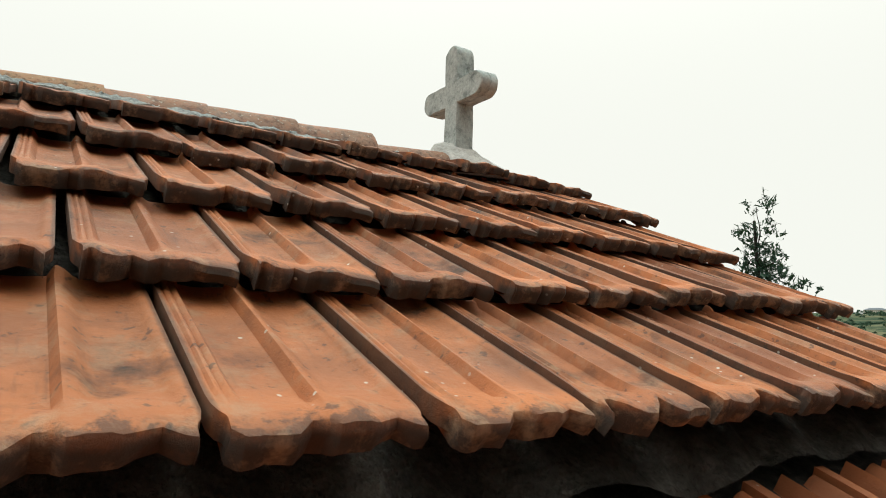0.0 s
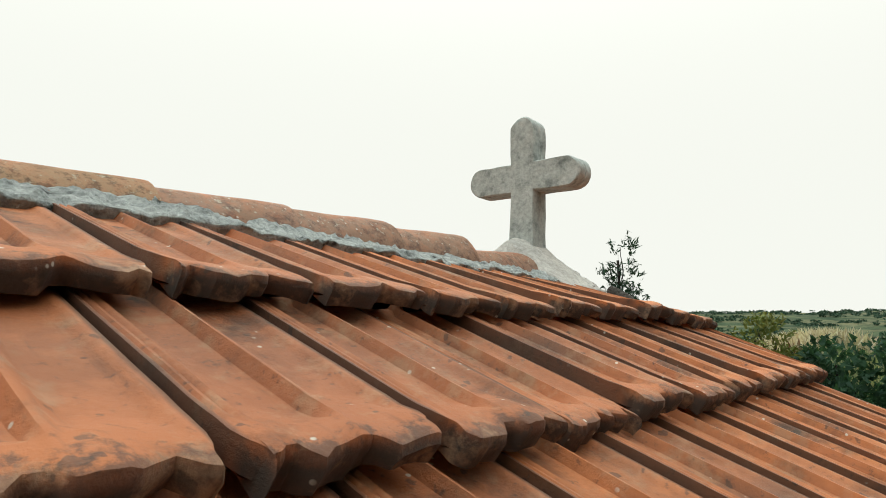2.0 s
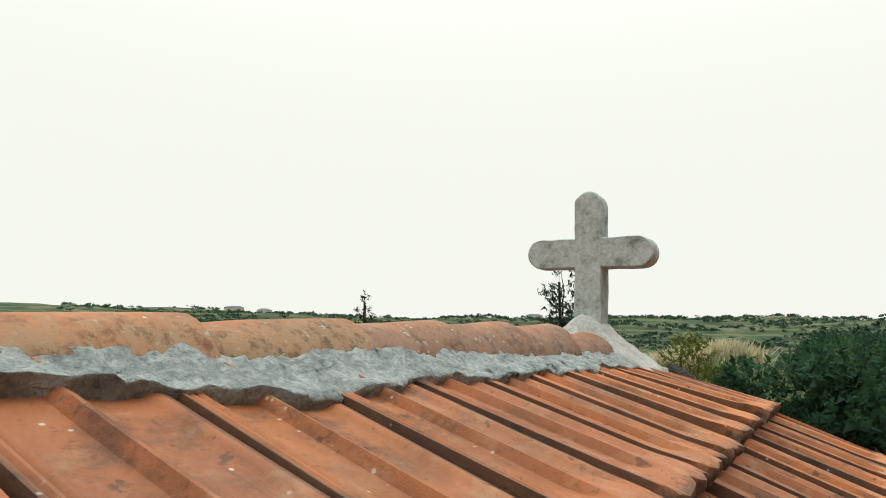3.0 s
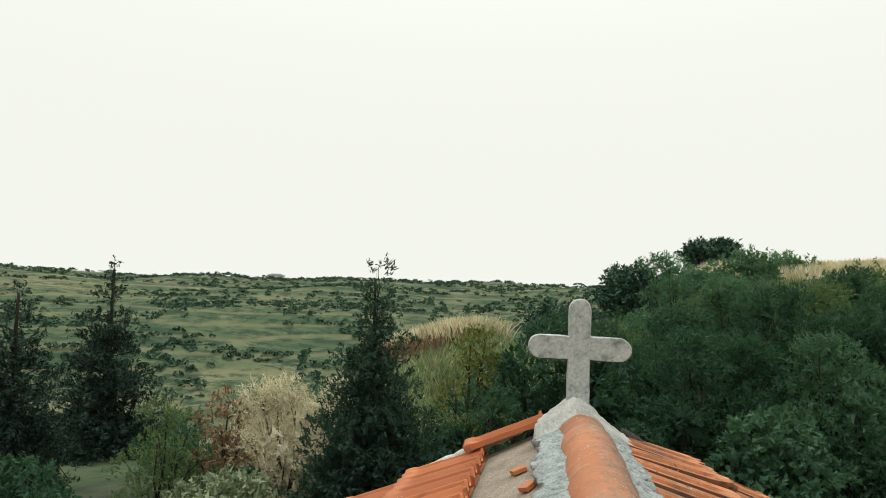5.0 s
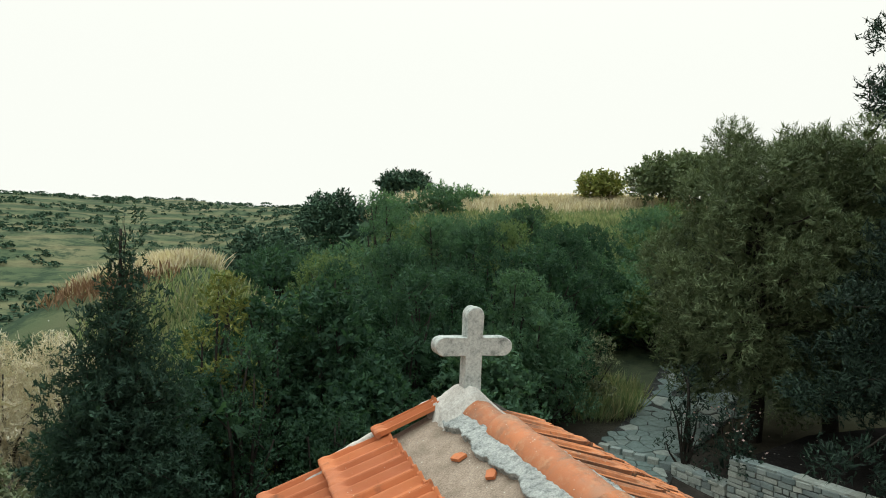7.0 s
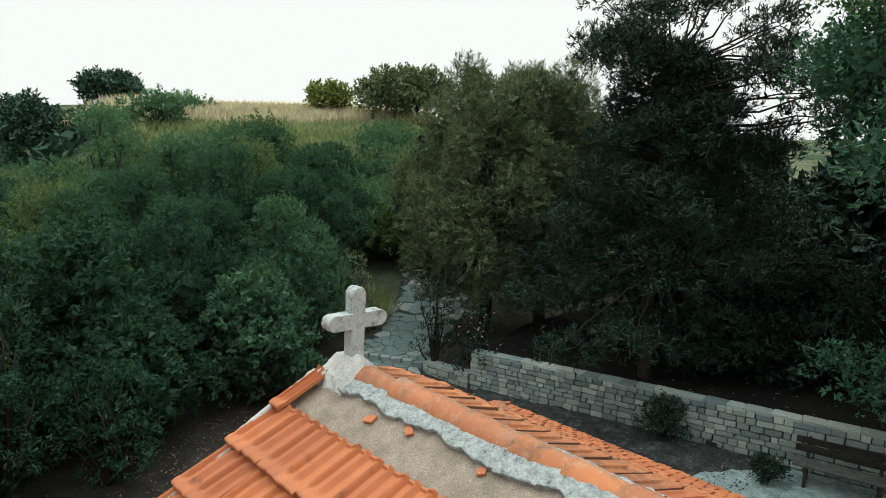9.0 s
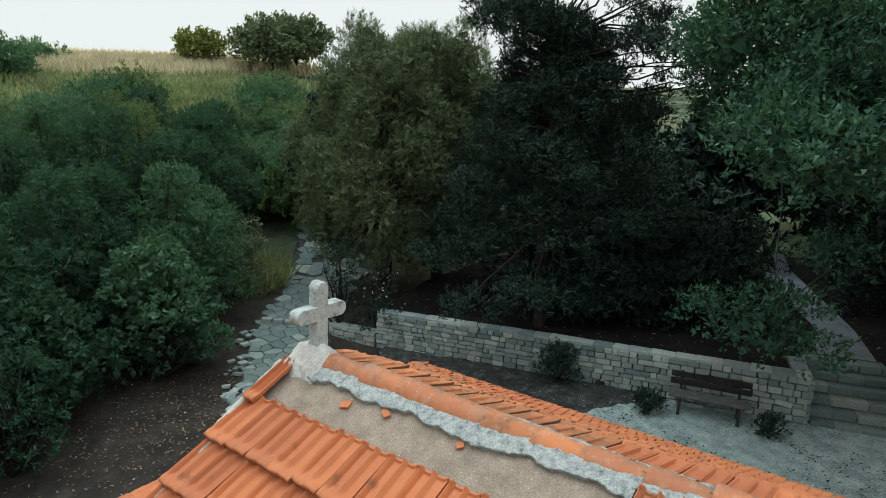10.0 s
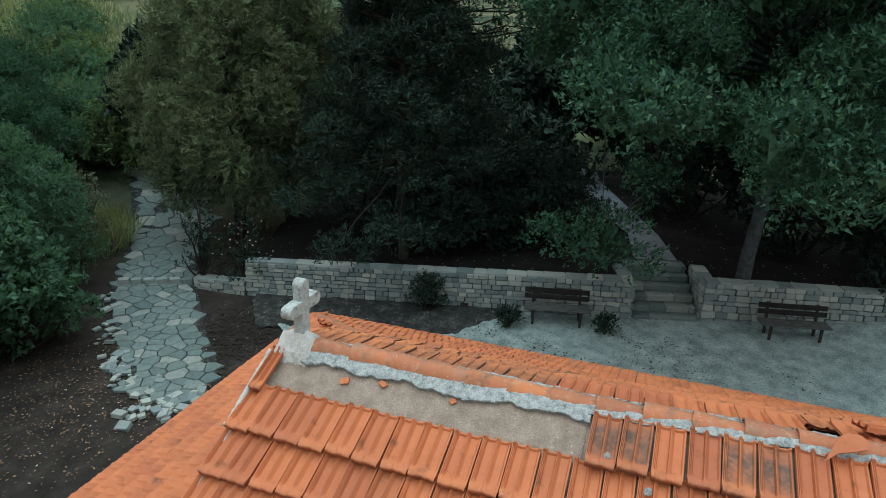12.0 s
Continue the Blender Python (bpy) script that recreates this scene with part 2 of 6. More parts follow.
WALL_STONE = stone_material("limestone wall block", [(0.15, 0.19, 0.188), (0.27, 0.31, 0.30), (0.45, 0.47, 0.42), (0.20, 0.25, 0.248), (0.36, 0.375, 0.335)])
FLAG_STONE = stone_material("grey flagstone", [(0.12, 0.160, 0.152), (0.18, 0.222, 0.206), (0.145, 0.19, 0.18), (0.29, 0.31, 0.28)])


def leaf_material(name, tones, rough=0.6, through=0.25):
    m, n, l, b = material(name, rough)
    rnd = n.new("ShaderNodeNewGeometry").outputs["Random Per Island"]
    col = ramp(n, l, rnd, [(i / (len(tones) - 1), c) for i, c in enumerate(tones)])
    patch = noise_tex(n, l, world_pos(n), 0.7, 4, 0.6)
    col = mix(n, l, 0.85, col, ramp(n, l, patch, [(0.34, grey(0.78)), (0.5, grey(1.0)), (0.66, grey(1.25))]), "MULTIPLY")
    l.new(col, b.inputs["Base Color"])
    b.inputs["Specular IOR Level"].default_value = 0.12
    if through:
        tr = n.new("ShaderNodeBsdfTranslucent")
        l.new(mix(n, l, 1.0, col, (1.0, 1.05, 0.6), "MULTIPLY"), tr.inputs["Color"])
        ms = n.new("ShaderNodeMixShader")
        ms.inputs[0].default_value = through
        l.new(b.outputs[0], ms.inputs[1])
        l.new(tr.outputs[0], ms.inputs[2])
        l.new(ms.outputs[0], n["Material Output"].inputs["Surface"])
    return m


LEAF_BUSH = leaf_material("bush leaves", [(0.026, 0.062, 0.041), (0.036, 0.084, 0.052), (0.055, 0.114, 0.068)], 0.6, 0.5)
LEAF_SAGE = leaf_material("grey-green willowy leaves", [(0.053, 0.113, 0.073), (0.072, 0.146, 0.091), (0.100, 0.182, 0.112)], 0.6, 0.5)
# olive leaves, lightened so the tone carries low sun on the slope
LEAF_OLIVE = leaf_material("olive leaves in a sunlit tone", [(0.078, 0.122, 0.060), (0.104, 0.153, 0.072), (0.140, 0.190, 0.088)], 0.6, 0.5)
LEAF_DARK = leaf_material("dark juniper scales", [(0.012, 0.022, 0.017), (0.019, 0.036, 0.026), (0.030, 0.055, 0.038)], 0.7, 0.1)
LEAF_JUNIPER = leaf_material("juniper scales", [(0.020, 0.044, 0.032), (0.030, 0.062, 0.044), (0.044, 0.084, 0.056)], 0.7, 0.3)
LEAF_PINE = leaf_material("olive pine needles", [(0.068, 0.096, 0.049), (0.102, 0.134, 0.070), (0.150, 0.182, 0.098)], 0.7, 0.2)
LEAF_BROAD = leaf_material("broad green leaves", [(0.026, 0.070, 0.050), (0.042, 0.104, 0.072), (0.066, 0.150, 0.098), (0.10, 0.205, 0.12)], 0.5, 0.35)
LEAF_YELLOW = leaf_material("yellow green leaves", [(0.10, 0.13, 0.035), (0.16, 0.18, 0.05), (0.22, 0.22, 0.07)])
LEAF_PALE = leaf_material("pale sage leaves", [(0.11, 0.14, 0.085), (0.17, 0.20, 0.12), (0.25, 0.27, 0.17)])
LEAF_FAR = leaf_material("far scrub leaves", [(0.022, 0.052, 0.035), (0.038, 0.078, 0.050), (0.058, 0.102, 0.060)], 0.8, 0.0)
DRY_GRASS = leaf_material("dry straw", [(0.42, 0.34, 0.25), (0.56, 0.48, 0.37), (0.68, 0.62, 0.52)], 0.8, 0.35)
RUST_GRASS = leaf_material("rusty dead brush", [(0.16, 0.09, 0.055), (0.22, 0.13, 0.08), (0.28, 0.18, 0.11)], 0.9, 0.1)
MEADOW = leaf_material("weedy meadow grass", [(0.130, 0.195, 0.098), (0.208, 0.260, 0.130), (0.390, 0.364, 0.221)], 0.8, 0.35)
PINK = leaf_material("pale pink blossoms", [(0.45, 0.28, 0.28), (0.55, 0.38, 0.36)], 0.7, 0.2)
WHITE_BLOOM = leaf_material("white umbel blossoms", [(0.55, 0.55, 0.5), (0.7, 0.7, 0.64)], 0.8, 0.2)


def hill_material():
    m, n, l, b = material("scrub hillside", 1.0)
    b.inputs["Specular IOR Level"].default_value = 0.1
    vec = world_pos(n)
    grass = ramp(n, l, noise_tex(n, l, vec, 0.035, 6), [(0.34, (0.036, 0.062, 0.034)), (0.48, (0.070, 0.092, 0.048)), (0.60, (0.125, 0.125, 0.070)), (0.76, (0.22, 0.185, 0.115))])
    scrub = ramp(n, l, noise_tex(n, l, vec, 0.22, 8, 0.75), [(0.46, grey(0)), (0.56, grey(0.95))])
    col = mix(n, l, scrub, grass, (0.024, 0.044, 0.025))
    # terraces: bands along the contour
    sep = n.new("ShaderNodeSeparateXYZ")
    l.new(vec, sep.inputs[0])
    band = n.new("ShaderNodeMath")
    band.operation = "MULTIPLY_ADD"
    l.new(noise_tex(n, l, vec, 0.02, 3), band.inputs[0])
    band.inputs[1].default_value = 6.0
    l.new(sep.outputs["Z"], band.inputs[2])
    w = n.new("ShaderNodeMath")
    w.operation = "SINE"
    k = n.new("ShaderNodeMath")
    k.operation = "MULTIPLY"
    l.new(band.outputs[0], k.inputs[0])
    k.inputs[1].default_value = 2.6
    l.new(k.outputs[0], w.inputs[0])
    col = mix(n, l, ramp(n, l, w.outputs[0], [(0.45, grey(0)), (0.95, grey(0.5))]), col, (0.165, 0.145, 0.080))
    # bare dark soil round the chapel
    d = n.new("ShaderNodeVectorMath")
    d.operation = "LENGTH"
    l.new(vec, d.inputs[0])
    near = n.new("ShaderNodeMapRange")
    near.inputs[1].default_value, near.inputs[2].default_value = 13, 22
    l.new(d.outputs["Value"], near.inputs[0])
    soil = ramp(n, l, noise_tex(n, l, vec, 1.7, 8, 0.7), [(0.3, (0.016, 0.014, 0.012)), (0.55, (0.036, 0.030, 0.026)), (0.8, (0.085, 0.07, 0.058))])
    col = mix(n, l, near.outputs[0], soil, col)
    l.new(col, b.inputs["Base Color"])
    bump(n, l, b, noise_tex(n, l, vec, 9, 6, 0.7), 0.6, 0.06)
    return m


HILL = hill_material()


# ---------------------------------------------------------------- mesh helpers
def mesh_of(name, bm, mat, smooth=True):
    me = bpy.data.meshes.new(name)
    bm.to_mesh(me)
    bm.free()
    me.materials.append(mat)
    if smooth:
        me.shade_smooth()
    return me


def part(name, bm, mat, parent=None, label="", smooth=True):
    ob = new(name, mesh_of(name, bm, mat, smooth))
    if parent is not None:
        ob.parent = parent
    return tagged(ob, label)


def data_mesh(name, verts, faces, mat, smooth=False):
    me = bpy.data.meshes.new(name)
    me.from_pydata([tuple(v) for v in verts], [], [tuple(f) for f in faces])
    me.materials.append(mat)
    if smooth:
        me.shade_smooth()
    me.update()
    return me


def quads_mesh(name, verts, mat):
    """Loose leaves from an array (n, corners, 3)."""
    n, q = len(verts), len(verts[0])
    me = bpy.data.meshes.new(name)
    me.vertices.add(n * q)
    me.loops.add(n * q)
    me.polygons.add(n)
    me.vertices.foreach_set("co", np.ascontiguousarray(verts, dtype=np.float32).ravel())
    me.loops.foreach_set("vertex_index", np.arange(n * q, dtype=np.int32))
    me.polygons.foreach_set("loop_start", np.arange(0, n * q, q, dtype=np.int32))
    me.update(calc_edges=True)
    me.materials.append(mat)
    return me


def box(bm, size, m=Matrix(), bevel=0.0, segs=2):
    r = bmesh.ops.create_cube(bm, size=1.0, matrix=m @ Matrix.Diagonal((*size, 1)))
    if bevel:
        edges = list({e for v in r["verts"] for e in v.link_edges})
        bmesh.ops.bevel(bm, geom=edges, offset=bevel, segments=segs, affect="EDGES", profile=0.6)
    return bm


def rough(bm, amp, scale, seed=0.0):
    for v in bm.verts:
        v.co += noise.noise_vector(v.co * scale + Vector((seed, seed * 1.7, -seed))) * amp
    return bm


def empty(name, loc=(0, 0, 0)):
    ob = new(name)
    ob.empty_display_size = 0.1
    ob.location = loc
    return ob


def smooth01(a, b, x):
    t = min(1.0, max(0.0, (x - a) / (b - a)))
    return t * t * (3 - 2 * t)


# ---------------------------------------------------------------- ground
LEFT = [(0, -0.35), (9, -0.35), (16, -0.2), (26, -1.4), (60, -9), (110, -8), (170, 1.0), (260, 9.5), (420, 18.5), (700, 27), (3500, 90)]
RIGHT = [(0, 0.0), (11, -0.1), (16, 0.4), (24, 2.3), (36, 6.3), (46, 7.9), (70, 9.0), (200, 14), (450, 22), (900, 36), (3500, 110)]
EAST = [(0, 0.0), (11, 0.0), (24, 0.7), (34, 1.8), (60, 4.0), (200, 12), (450, 20), (900, 36), (3500, 110)]


def profile(pts, r):
    for (a, u), (b, w) in zip(pts, pts[1:]):
        if r <= b:
            t = (r - a) / (b - a)
            return u + (w - u) * t
    return pts[-1][1]


def ground_z(x, y):
    r, th = math.hypot(x, y), math.degrees(math.atan2(x, y))
    if th < -110:
        th += 360
    le = 1 - smooth01(-6, 16, th)
    ea = smooth01(55, 75, th)
    z = le * profile(LEFT, r) + (1 - le) * ((1 - ea) * profile(RIGHT, r) + ea * profile(EAST, r))
    z += smooth01(150, 400, r) * 4.0 * smooth01(-32, -14, th) * le
    south = smooth01(120, 160, th) * (1 - smooth01(200, 240, th))
    z = z * (1 - south) + south * min(0.0, z)
    if y < 5 and r < 14:
        z *= smooth01(-1, 5, y)
    # grassy shoulder between the thicket and the valley
    z += 3.7 * math.exp(-((y - 23.0) / 6.0) ** 2) * smooth01(-15, -6, x) * (1 - smooth01(-2.5, 5, x))
    z += 1.5 * math.exp(-((y - 25.0) / 5.0) ** 2 - ((x + 2.5) / 3.5) ** 2)
    v = Vector((x, y, 0))
    z += noise.noise(v * 0.02) * min(3.5, r * 0.02) + noise.noise(v * 0.09) * min(0.9, max(0.0, r - 12) * 0.02) + noise.noise(v * 0.5) * 0.05
    return z


def build_ground():
    radii = [0.0] + [0.6 * i for i in range(1, 34)] + [20.0 * 1.075 ** i for i in range(1, 72)]
    seg = 200
    verts, faces = [], []
    for r in radii[1:]:
        for s in range(seg):
            a = 2 * math.pi * s / seg
            x, y = r * math.sin(a), r * math.cos(a)
            verts.append((x, y, ground_z(x, y) - 0.03))
    for i in range(len(radii) - 2):
        for s in range(seg):
            a, b = i * seg + s, i * seg + (s + 1) % seg
            faces.append((a, a + seg, b + seg, b))
    faces.append(tuple(range(seg)))
    ob = new("ground", data_mesh("ground", verts, faces, HILL, True))
    tagged(ob, "dark bare soil turning into scrubby terraced hillsides", "ground", kind="structure")


build_ground()

# retaining wall: foot of its face, north to south, leaning away from the chapel
WALL_A, WALL_B = Vector((8.62, 7.10, 0)), Vector((10.82, -2.44, 0))
WALL_C, WALL_D = Vector((11.48, -4.10, 0)), Vector((13.2, -11.5, 0))
WALL_TOP = 1.02


def build_yard():
    pts = [(4.3, 2.2), (4.9, 4.0), (6.6, 4.4), (8.2, 6.4), (8.6, 6.9), (10.9, -2.4), (11.6, -4.1), (13.4, -12), (4.0, -14), (4.0, 0)]
    bm = bmesh.new()
    f = bm.faces.new([bm.verts.new((x, y, 0)) for x, y in pts])
    bmesh.ops.triangulate(bm, faces=[f])
    bmesh.ops.subdivide_edges(bm, edges=bm.edges[:], cuts=10, use_grid_fill=True)
    for v in bm.verts:
        v.co.z = max(0.0, ground_z(v.co.x, v.co.y)) + 0.012 + 0.12 * smooth01(-6.5, -8.0, v.co.y) + 0.02 * noise.noise(v.co * 0.9)
    ob = part("yard", bm, GRAVEL)
    tagged(ob, "trodden grey gravel yard beside the chapel", "yard", kind="structure")


build_yard()


def build_soil_bed():
    """Dark earth along the foot of the terrace wall, with a ragged edge towards the gravel."""
    bm = bmesh.new()
    a, d = WALL_A, WALL_B - WALL_A
    inward = Vector((d.y, -d.x, 0)).normalized()
    rows = []
    n, m = 90, 14
    for i in range(n + 1):
        t = 0.03 + 0.70 * i / n
        foot = a + d * t + inward * -0.05
        wide = 1.75 * smooth01(0.0, 0.10, t) * (1 - 0.85 * smooth01(0.52, 0.73, t)) + 0.22 * noise.noise(Vector((t * 22, 1, 0))) + 0.14 * noise.noise(Vector((t * 70, 2, 0)))
        row = []
        for j in range(m + 1):
            p = foot + inward * max(0.08, wide) * j / m
            lift = 0.030 * (1 - (j / m) ** 3) - 0.012 * (j == m)
            p.z = max(0.0, ground_z(p.x, p.y)) + 0.012 + 0.02 * noise.noise(Vector((p.x, p.y, 0)) * 0.9) + lift + 0.010 * noise.noise(p * 6)
            row.append(bm.verts.new(p))
        rows.append(row)
    for u, w in zip(rows, rows[1:]):
        for j in range(m):
            bm.faces.new((u[j], u[j + 1], w[j + 1], w[j]))
    bmesh.ops.recalc_face_normals(bm, faces=bm.faces[:])
    tagged(part("soil_bed", bm, DARK_EARTH), "dark bare earth along the foot of the stone wall", "soil", kind="structure")


build_soil_bed()


def build_terrace():
    fall = Vector((0, 0, -0.14))
    pts = [WALL_A + Vector((0.3, 0, 0)) + fall, WALL_B + Vector((0.3, 0, 0)), Vector((12.6, -2.1, 0)), Vector((12.9, -3.8, 0)), WALL_C + Vector((0.3, 0, 0)), WALL_D + Vector((0.3, 0, 0)), Vector((34, -16, 0)), Vector((34, 9, 0)), Vector((12, 8.2, 0)) + fall]
    bm = bmesh.new()
    f = bm.faces.new([bm.verts.new((p.x, p.y, WALL_TOP - 0.06 + p.z)) for p in pts])
    bmesh.ops.triangulate(bm, faces=[f])
    f = bm.faces[:]
    r = bmesh.ops.extrude_face_region(bm, geom=f)
    for v in r["geom"]:
        if isinstance(v, bmesh.types.BMVert):
            v.co.z = -0.6
    bmesh.ops.recalc_face_normals(bm, faces=bm.faces[:])
    ob = part("terrace", bm, SOIL_SHADED, smooth=False)
    tagged(ob, "soil terrace above the stone wall, toned dark for tree shade", "terrace", kind="structure")


build_terrace()

# ---------------------------------------------------------------- roof tiles
TILE_W, TILE_L = 0.225, 0.455


def tile_height(u, v):
    """Relief of an interlocking tile: u across from -1 to 1, v from head 0 to lip 1."""
    rib = 0.019 * smooth01(0.66, 0.76, u) + 0.011 * smooth01(-0.80, -0.90, u)
    groove = -0.006 * (math.exp(-((u - 0.82) / 0.025) ** 2) + math.exp(-((u - 0.91) / 0.025) ** 2)) * (1 - smooth01(0.84, 0.9, v))
    mid = 0.021 * smooth01(-0.28, -0.03, u) * (1 - smooth01(0.0, 0.07, u))
    pan = -0.004 * math.sin(math.pi * min(1.0, max(0.0, (u + 0.8) / 0.75))) - 0.004 * math.sin(math.pi * min(1.0, max(0.0, (u - 0.05) / 0.6)))
    # the ribs die out in a spoon before the lip
    fade = smooth01(0.76 + 0.05 * math.cos(u * 6.3), 0.92, v)
    lip = 0.018 + 0.0055 * (smooth01(0.45, 0.85, u) + smooth01(-0.45, -0.10, u) * (1 - smooth01(0.0, 0.22, u))) - 0.004 * smooth01(-0.75, -0.95, u)
    h = (rib + groove + mid + pan) * (1 - fade) + fade * lip
    return h + 0.011 * (1 - smooth01(0.03, 0.05, v)) - 0.0035 * max(0.0, (v - 0.972) / 0.028) ** 2


def tile_mesh(name, mat, length=TILE_L, seed=0, us=29, chip=0.0, relief=1.0, width=TILE_W, gap=0.0048):
    if us > 20:
        ucs = [-1, -0.95, -0.90, -0.85, -0.80, -0.66, -0.5, -0.36, -0.28, -0.2, -0.11, -0.03, 0.0, 0.035, 0.07, 0.2, 0.36, 0.5, 0.6, 0.66, 0.71, 0.76, 0.79, 0.82, 0.85, 0.88, 0.91, 0.95, 1.0]
        us = len(ucs)
        vcs = [0, 0.028, 0.05, 0.3, 0.6, 0.74, 0.79, 0.84, 0.89, 0.93, 0.955, 0.97, 0.982, 0.992, 1.0]
    else:
        ucs = [-1 + 2 * i / (us - 1) for i in range(us)]
        vcs = [0, 0.3, 0.7, 0.80, 0.90, 0.96, 1.0]
    verts, faces = [], []
    nv = len(vcs)
    half = width / 2 - gap
    for v in vcs:
        for u in ucs:
            wob = 0.0
            if v > 0.9:
                wob = 0.008 * noise.noise(Vector((u * 2.2, seed * 3.1, 0))) + 0.003 * noise.noise(Vector((u * 9, seed * 3.1, 5))) + 0.002 * noise.noise(Vector((u * 23, seed * 3.1, 7))) + chip * max(0.0, noise.noise(Vector((u * 3.5, seed * 7.7, 2)))) * 0.05
            corner = (0.010 if chip > 0.5 else 0.005) * smooth01(0.90, 0.97, v) * smooth01(0.9, 1.0, abs(u))
            x = u * half - math.copysign(corner, u)
            y = v * length - wob * smooth01(0.9, 1, v)
            h = tile_height(u, v) * relief + 0.0015 * noise.noise(Vector((u * 3, v * 5, seed))) + (0.0025 * noise.noise(Vector((u * 7, seed * 2.3, v * 9))) + 0.008 * noise.noise(Vector((u * 1.9, seed * 5.3, 1))) * smooth01(0.82, 0.95, v) if v > 0.82 else 0.0)
            verts.append((x, y, h))
    for i in range(nv - 1):
        for j in range(us - 1):
            a = i * us + j
            faces.append((a, a + 1, a + us + 1, a + us))
    # front face of the lip, scalloped below, then the underside
    top = (nv - 1) * us
    low = len(verts)
    for j, u in enumerate(ucs):
        x, y, h = verts[top + j]
        scallop = 0.009 * smooth01(0.10, -0.06, u) * (1 - 0.5 * smooth01(-0.72, -0.86, u)) + 0.003 * math.exp(-((u - 0.5) / 0.2) ** 2) + 0.003 * noise.noise(Vector((u * 6, seed * 1.7, 4)))
        verts.append((x, y + 0.003 + 0.002 * noise.noise(Vector((u * 13, seed, 2))), h - 0.010))
        verts.append((x, y - 0.005 + 0.003 * noise.noise(Vector((u * 9, seed, 6))), -0.026 + scallop))
        verts.append((x, y - 0.035, -0.018 + scallop))
        verts.append((x, 0.0, -0.012))
    for j in range(us - 1):
        a, b = top + j, top + j + 1
        c, d = low + 4 * j, low + 4 * (j + 1)
        faces += [(a, b, d, c), (c, d, d + 1, c + 1), (c + 1, d + 1, d + 2, c + 2), (c + 2, d + 2, d + 3, c + 3)]
    # sides, closed to the lip
    for col, flip in ((0, False), (us - 1, True)):
        base = len(verts)
        for i in range(nv):
            x, y, h = verts[i * us + col]
            verts.append((x, min(y, length - 0.02), -0.012))
        for i in range(nv - 1):
            q = (i * us + col, (i + 1) * us + col, base + i + 1, base + i)
            faces.append(q[::-1] if flip else q)
        c = low + 4 * col
        q = (top + col, c, c + 1, c + 2, base + nv - 1)
        faces.append(q[::-1] if flip else q)
    me = data_mesh(name, verts, faces, mat, True)
    me.set_sharp_from_angle(angle=radians(40))
    return me


EAST_W = 0.229                                        # the older tiles of the east slope are wider
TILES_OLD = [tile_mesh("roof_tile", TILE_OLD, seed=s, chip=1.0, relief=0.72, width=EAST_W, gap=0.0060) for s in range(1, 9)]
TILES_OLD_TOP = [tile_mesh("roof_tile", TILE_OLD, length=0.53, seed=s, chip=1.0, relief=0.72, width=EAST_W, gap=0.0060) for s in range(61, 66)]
TILES_PATCH_TOP = [tile_mesh("roof_tile", TILE_NEW, length=0.53, seed=s, chip=0.2, relief=1.1, width=EAST_W) for s in range(71, 74)]
for top_mesh in TILES_OLD_TOP + TILES_PATCH_TOP:
    top_mesh.transform(Matrix.Translation((0, TILE_L - 0.53, 0)))
TILES_OLD_PATCH = [tile_mesh("roof_tile", TILE_NEW, seed=s, chip=0.2, relief=1.1, width=EAST_W) for s in range(41, 43)]
TILES_NEW = [tile_mesh("roof_tile", TILE_NEW, seed=s, chip=0.15, relief=1.45, width=TILE_W - 0.005) for s in range(11, 16)]
TILES_DUSTY = [tile_mesh("roof_tile", TILE_DUSTY, seed=s, relief=1.45, width=TILE_W - 0.005) for s in range(21, 23)]
TILES_AISLE = [tile_mesh("roof_tile", m, seed=s, us=17, chip=0.3, relief=1.3, width=0.240) for s, m in ((51, TILE_NEW), (52, TILE_NEW), (53, TILE_DUSTY), (54, TILE_NEW))]
TILES_SMALL = [tile_mesh("roof_tile", TILE_NEW, length=0.36, seed=s, us=13, relief=1.15, width=0.188) for s in range(31, 34)]


def sway(y):
    """The old roof rises a little towards its south end."""
    return 0.036 * max(0.0, -2.3 - y) * smooth01(-2.3, -3.2, y)


class Slope:
    """A roof plane: a point on its top line, and the frame across (u), down (v) and out (n)."""

    def __init__(self, origin, down, across_sign_axis, swayed=False):
        self.swayed = swayed
        self.o, self.v = Vector(origin), Vector(down).normalized()
        self.u = Vector(across_sign_axis)
        self.n = self.u.cross(self.v).normalized()

    def at(self, u, s, h=0.0):
        p = self.o + self.u * u + self.v * s + self.n * h
        if self.swayed:
            p.z += sway(p.y)
        return p

    def place(self, u, s, h, pitch=0.0, yaw=0.0, roll=0.0):
        m = Matrix((self.u, self.v, self.n)).transposed().to_4x4()
        m.translation = self.at(u, s, h)
        return m @ pose(0, 0, 0, math.degrees(pitch), math.degrees(roll), math.degrees(yaw))


def lay_tile(slope, parent, meshes, u, s_lip, rnd, length=TILE_L, lift=0.0, yaw=0.0, jitter=1.0, head=-0.012):
    """One tile with its lip at s_lip: the head lies on the deck, the lip on the row below."""
    me = rnd.choice(meshes)
    ob = new("roof_tile", me)
    h0, h1 = head, 0.041 + lift + rnd.uniform(-0.004, 0.005) * jitter
    pitch = math.asin((h1 - h0) / length)
    ob.matrix_world = slope.place(u + rnd.uniform(-0.003, 0.003) * jitter, s_lip - length + rnd.uniform(-0.009, 0.009) * jitter, h0,
                                  pitch, yaw + rnd.gauss(0, 0.011) * jitter, rnd.gauss(0, 0.008) * jitter)
    ob.parent = parent
    return ob

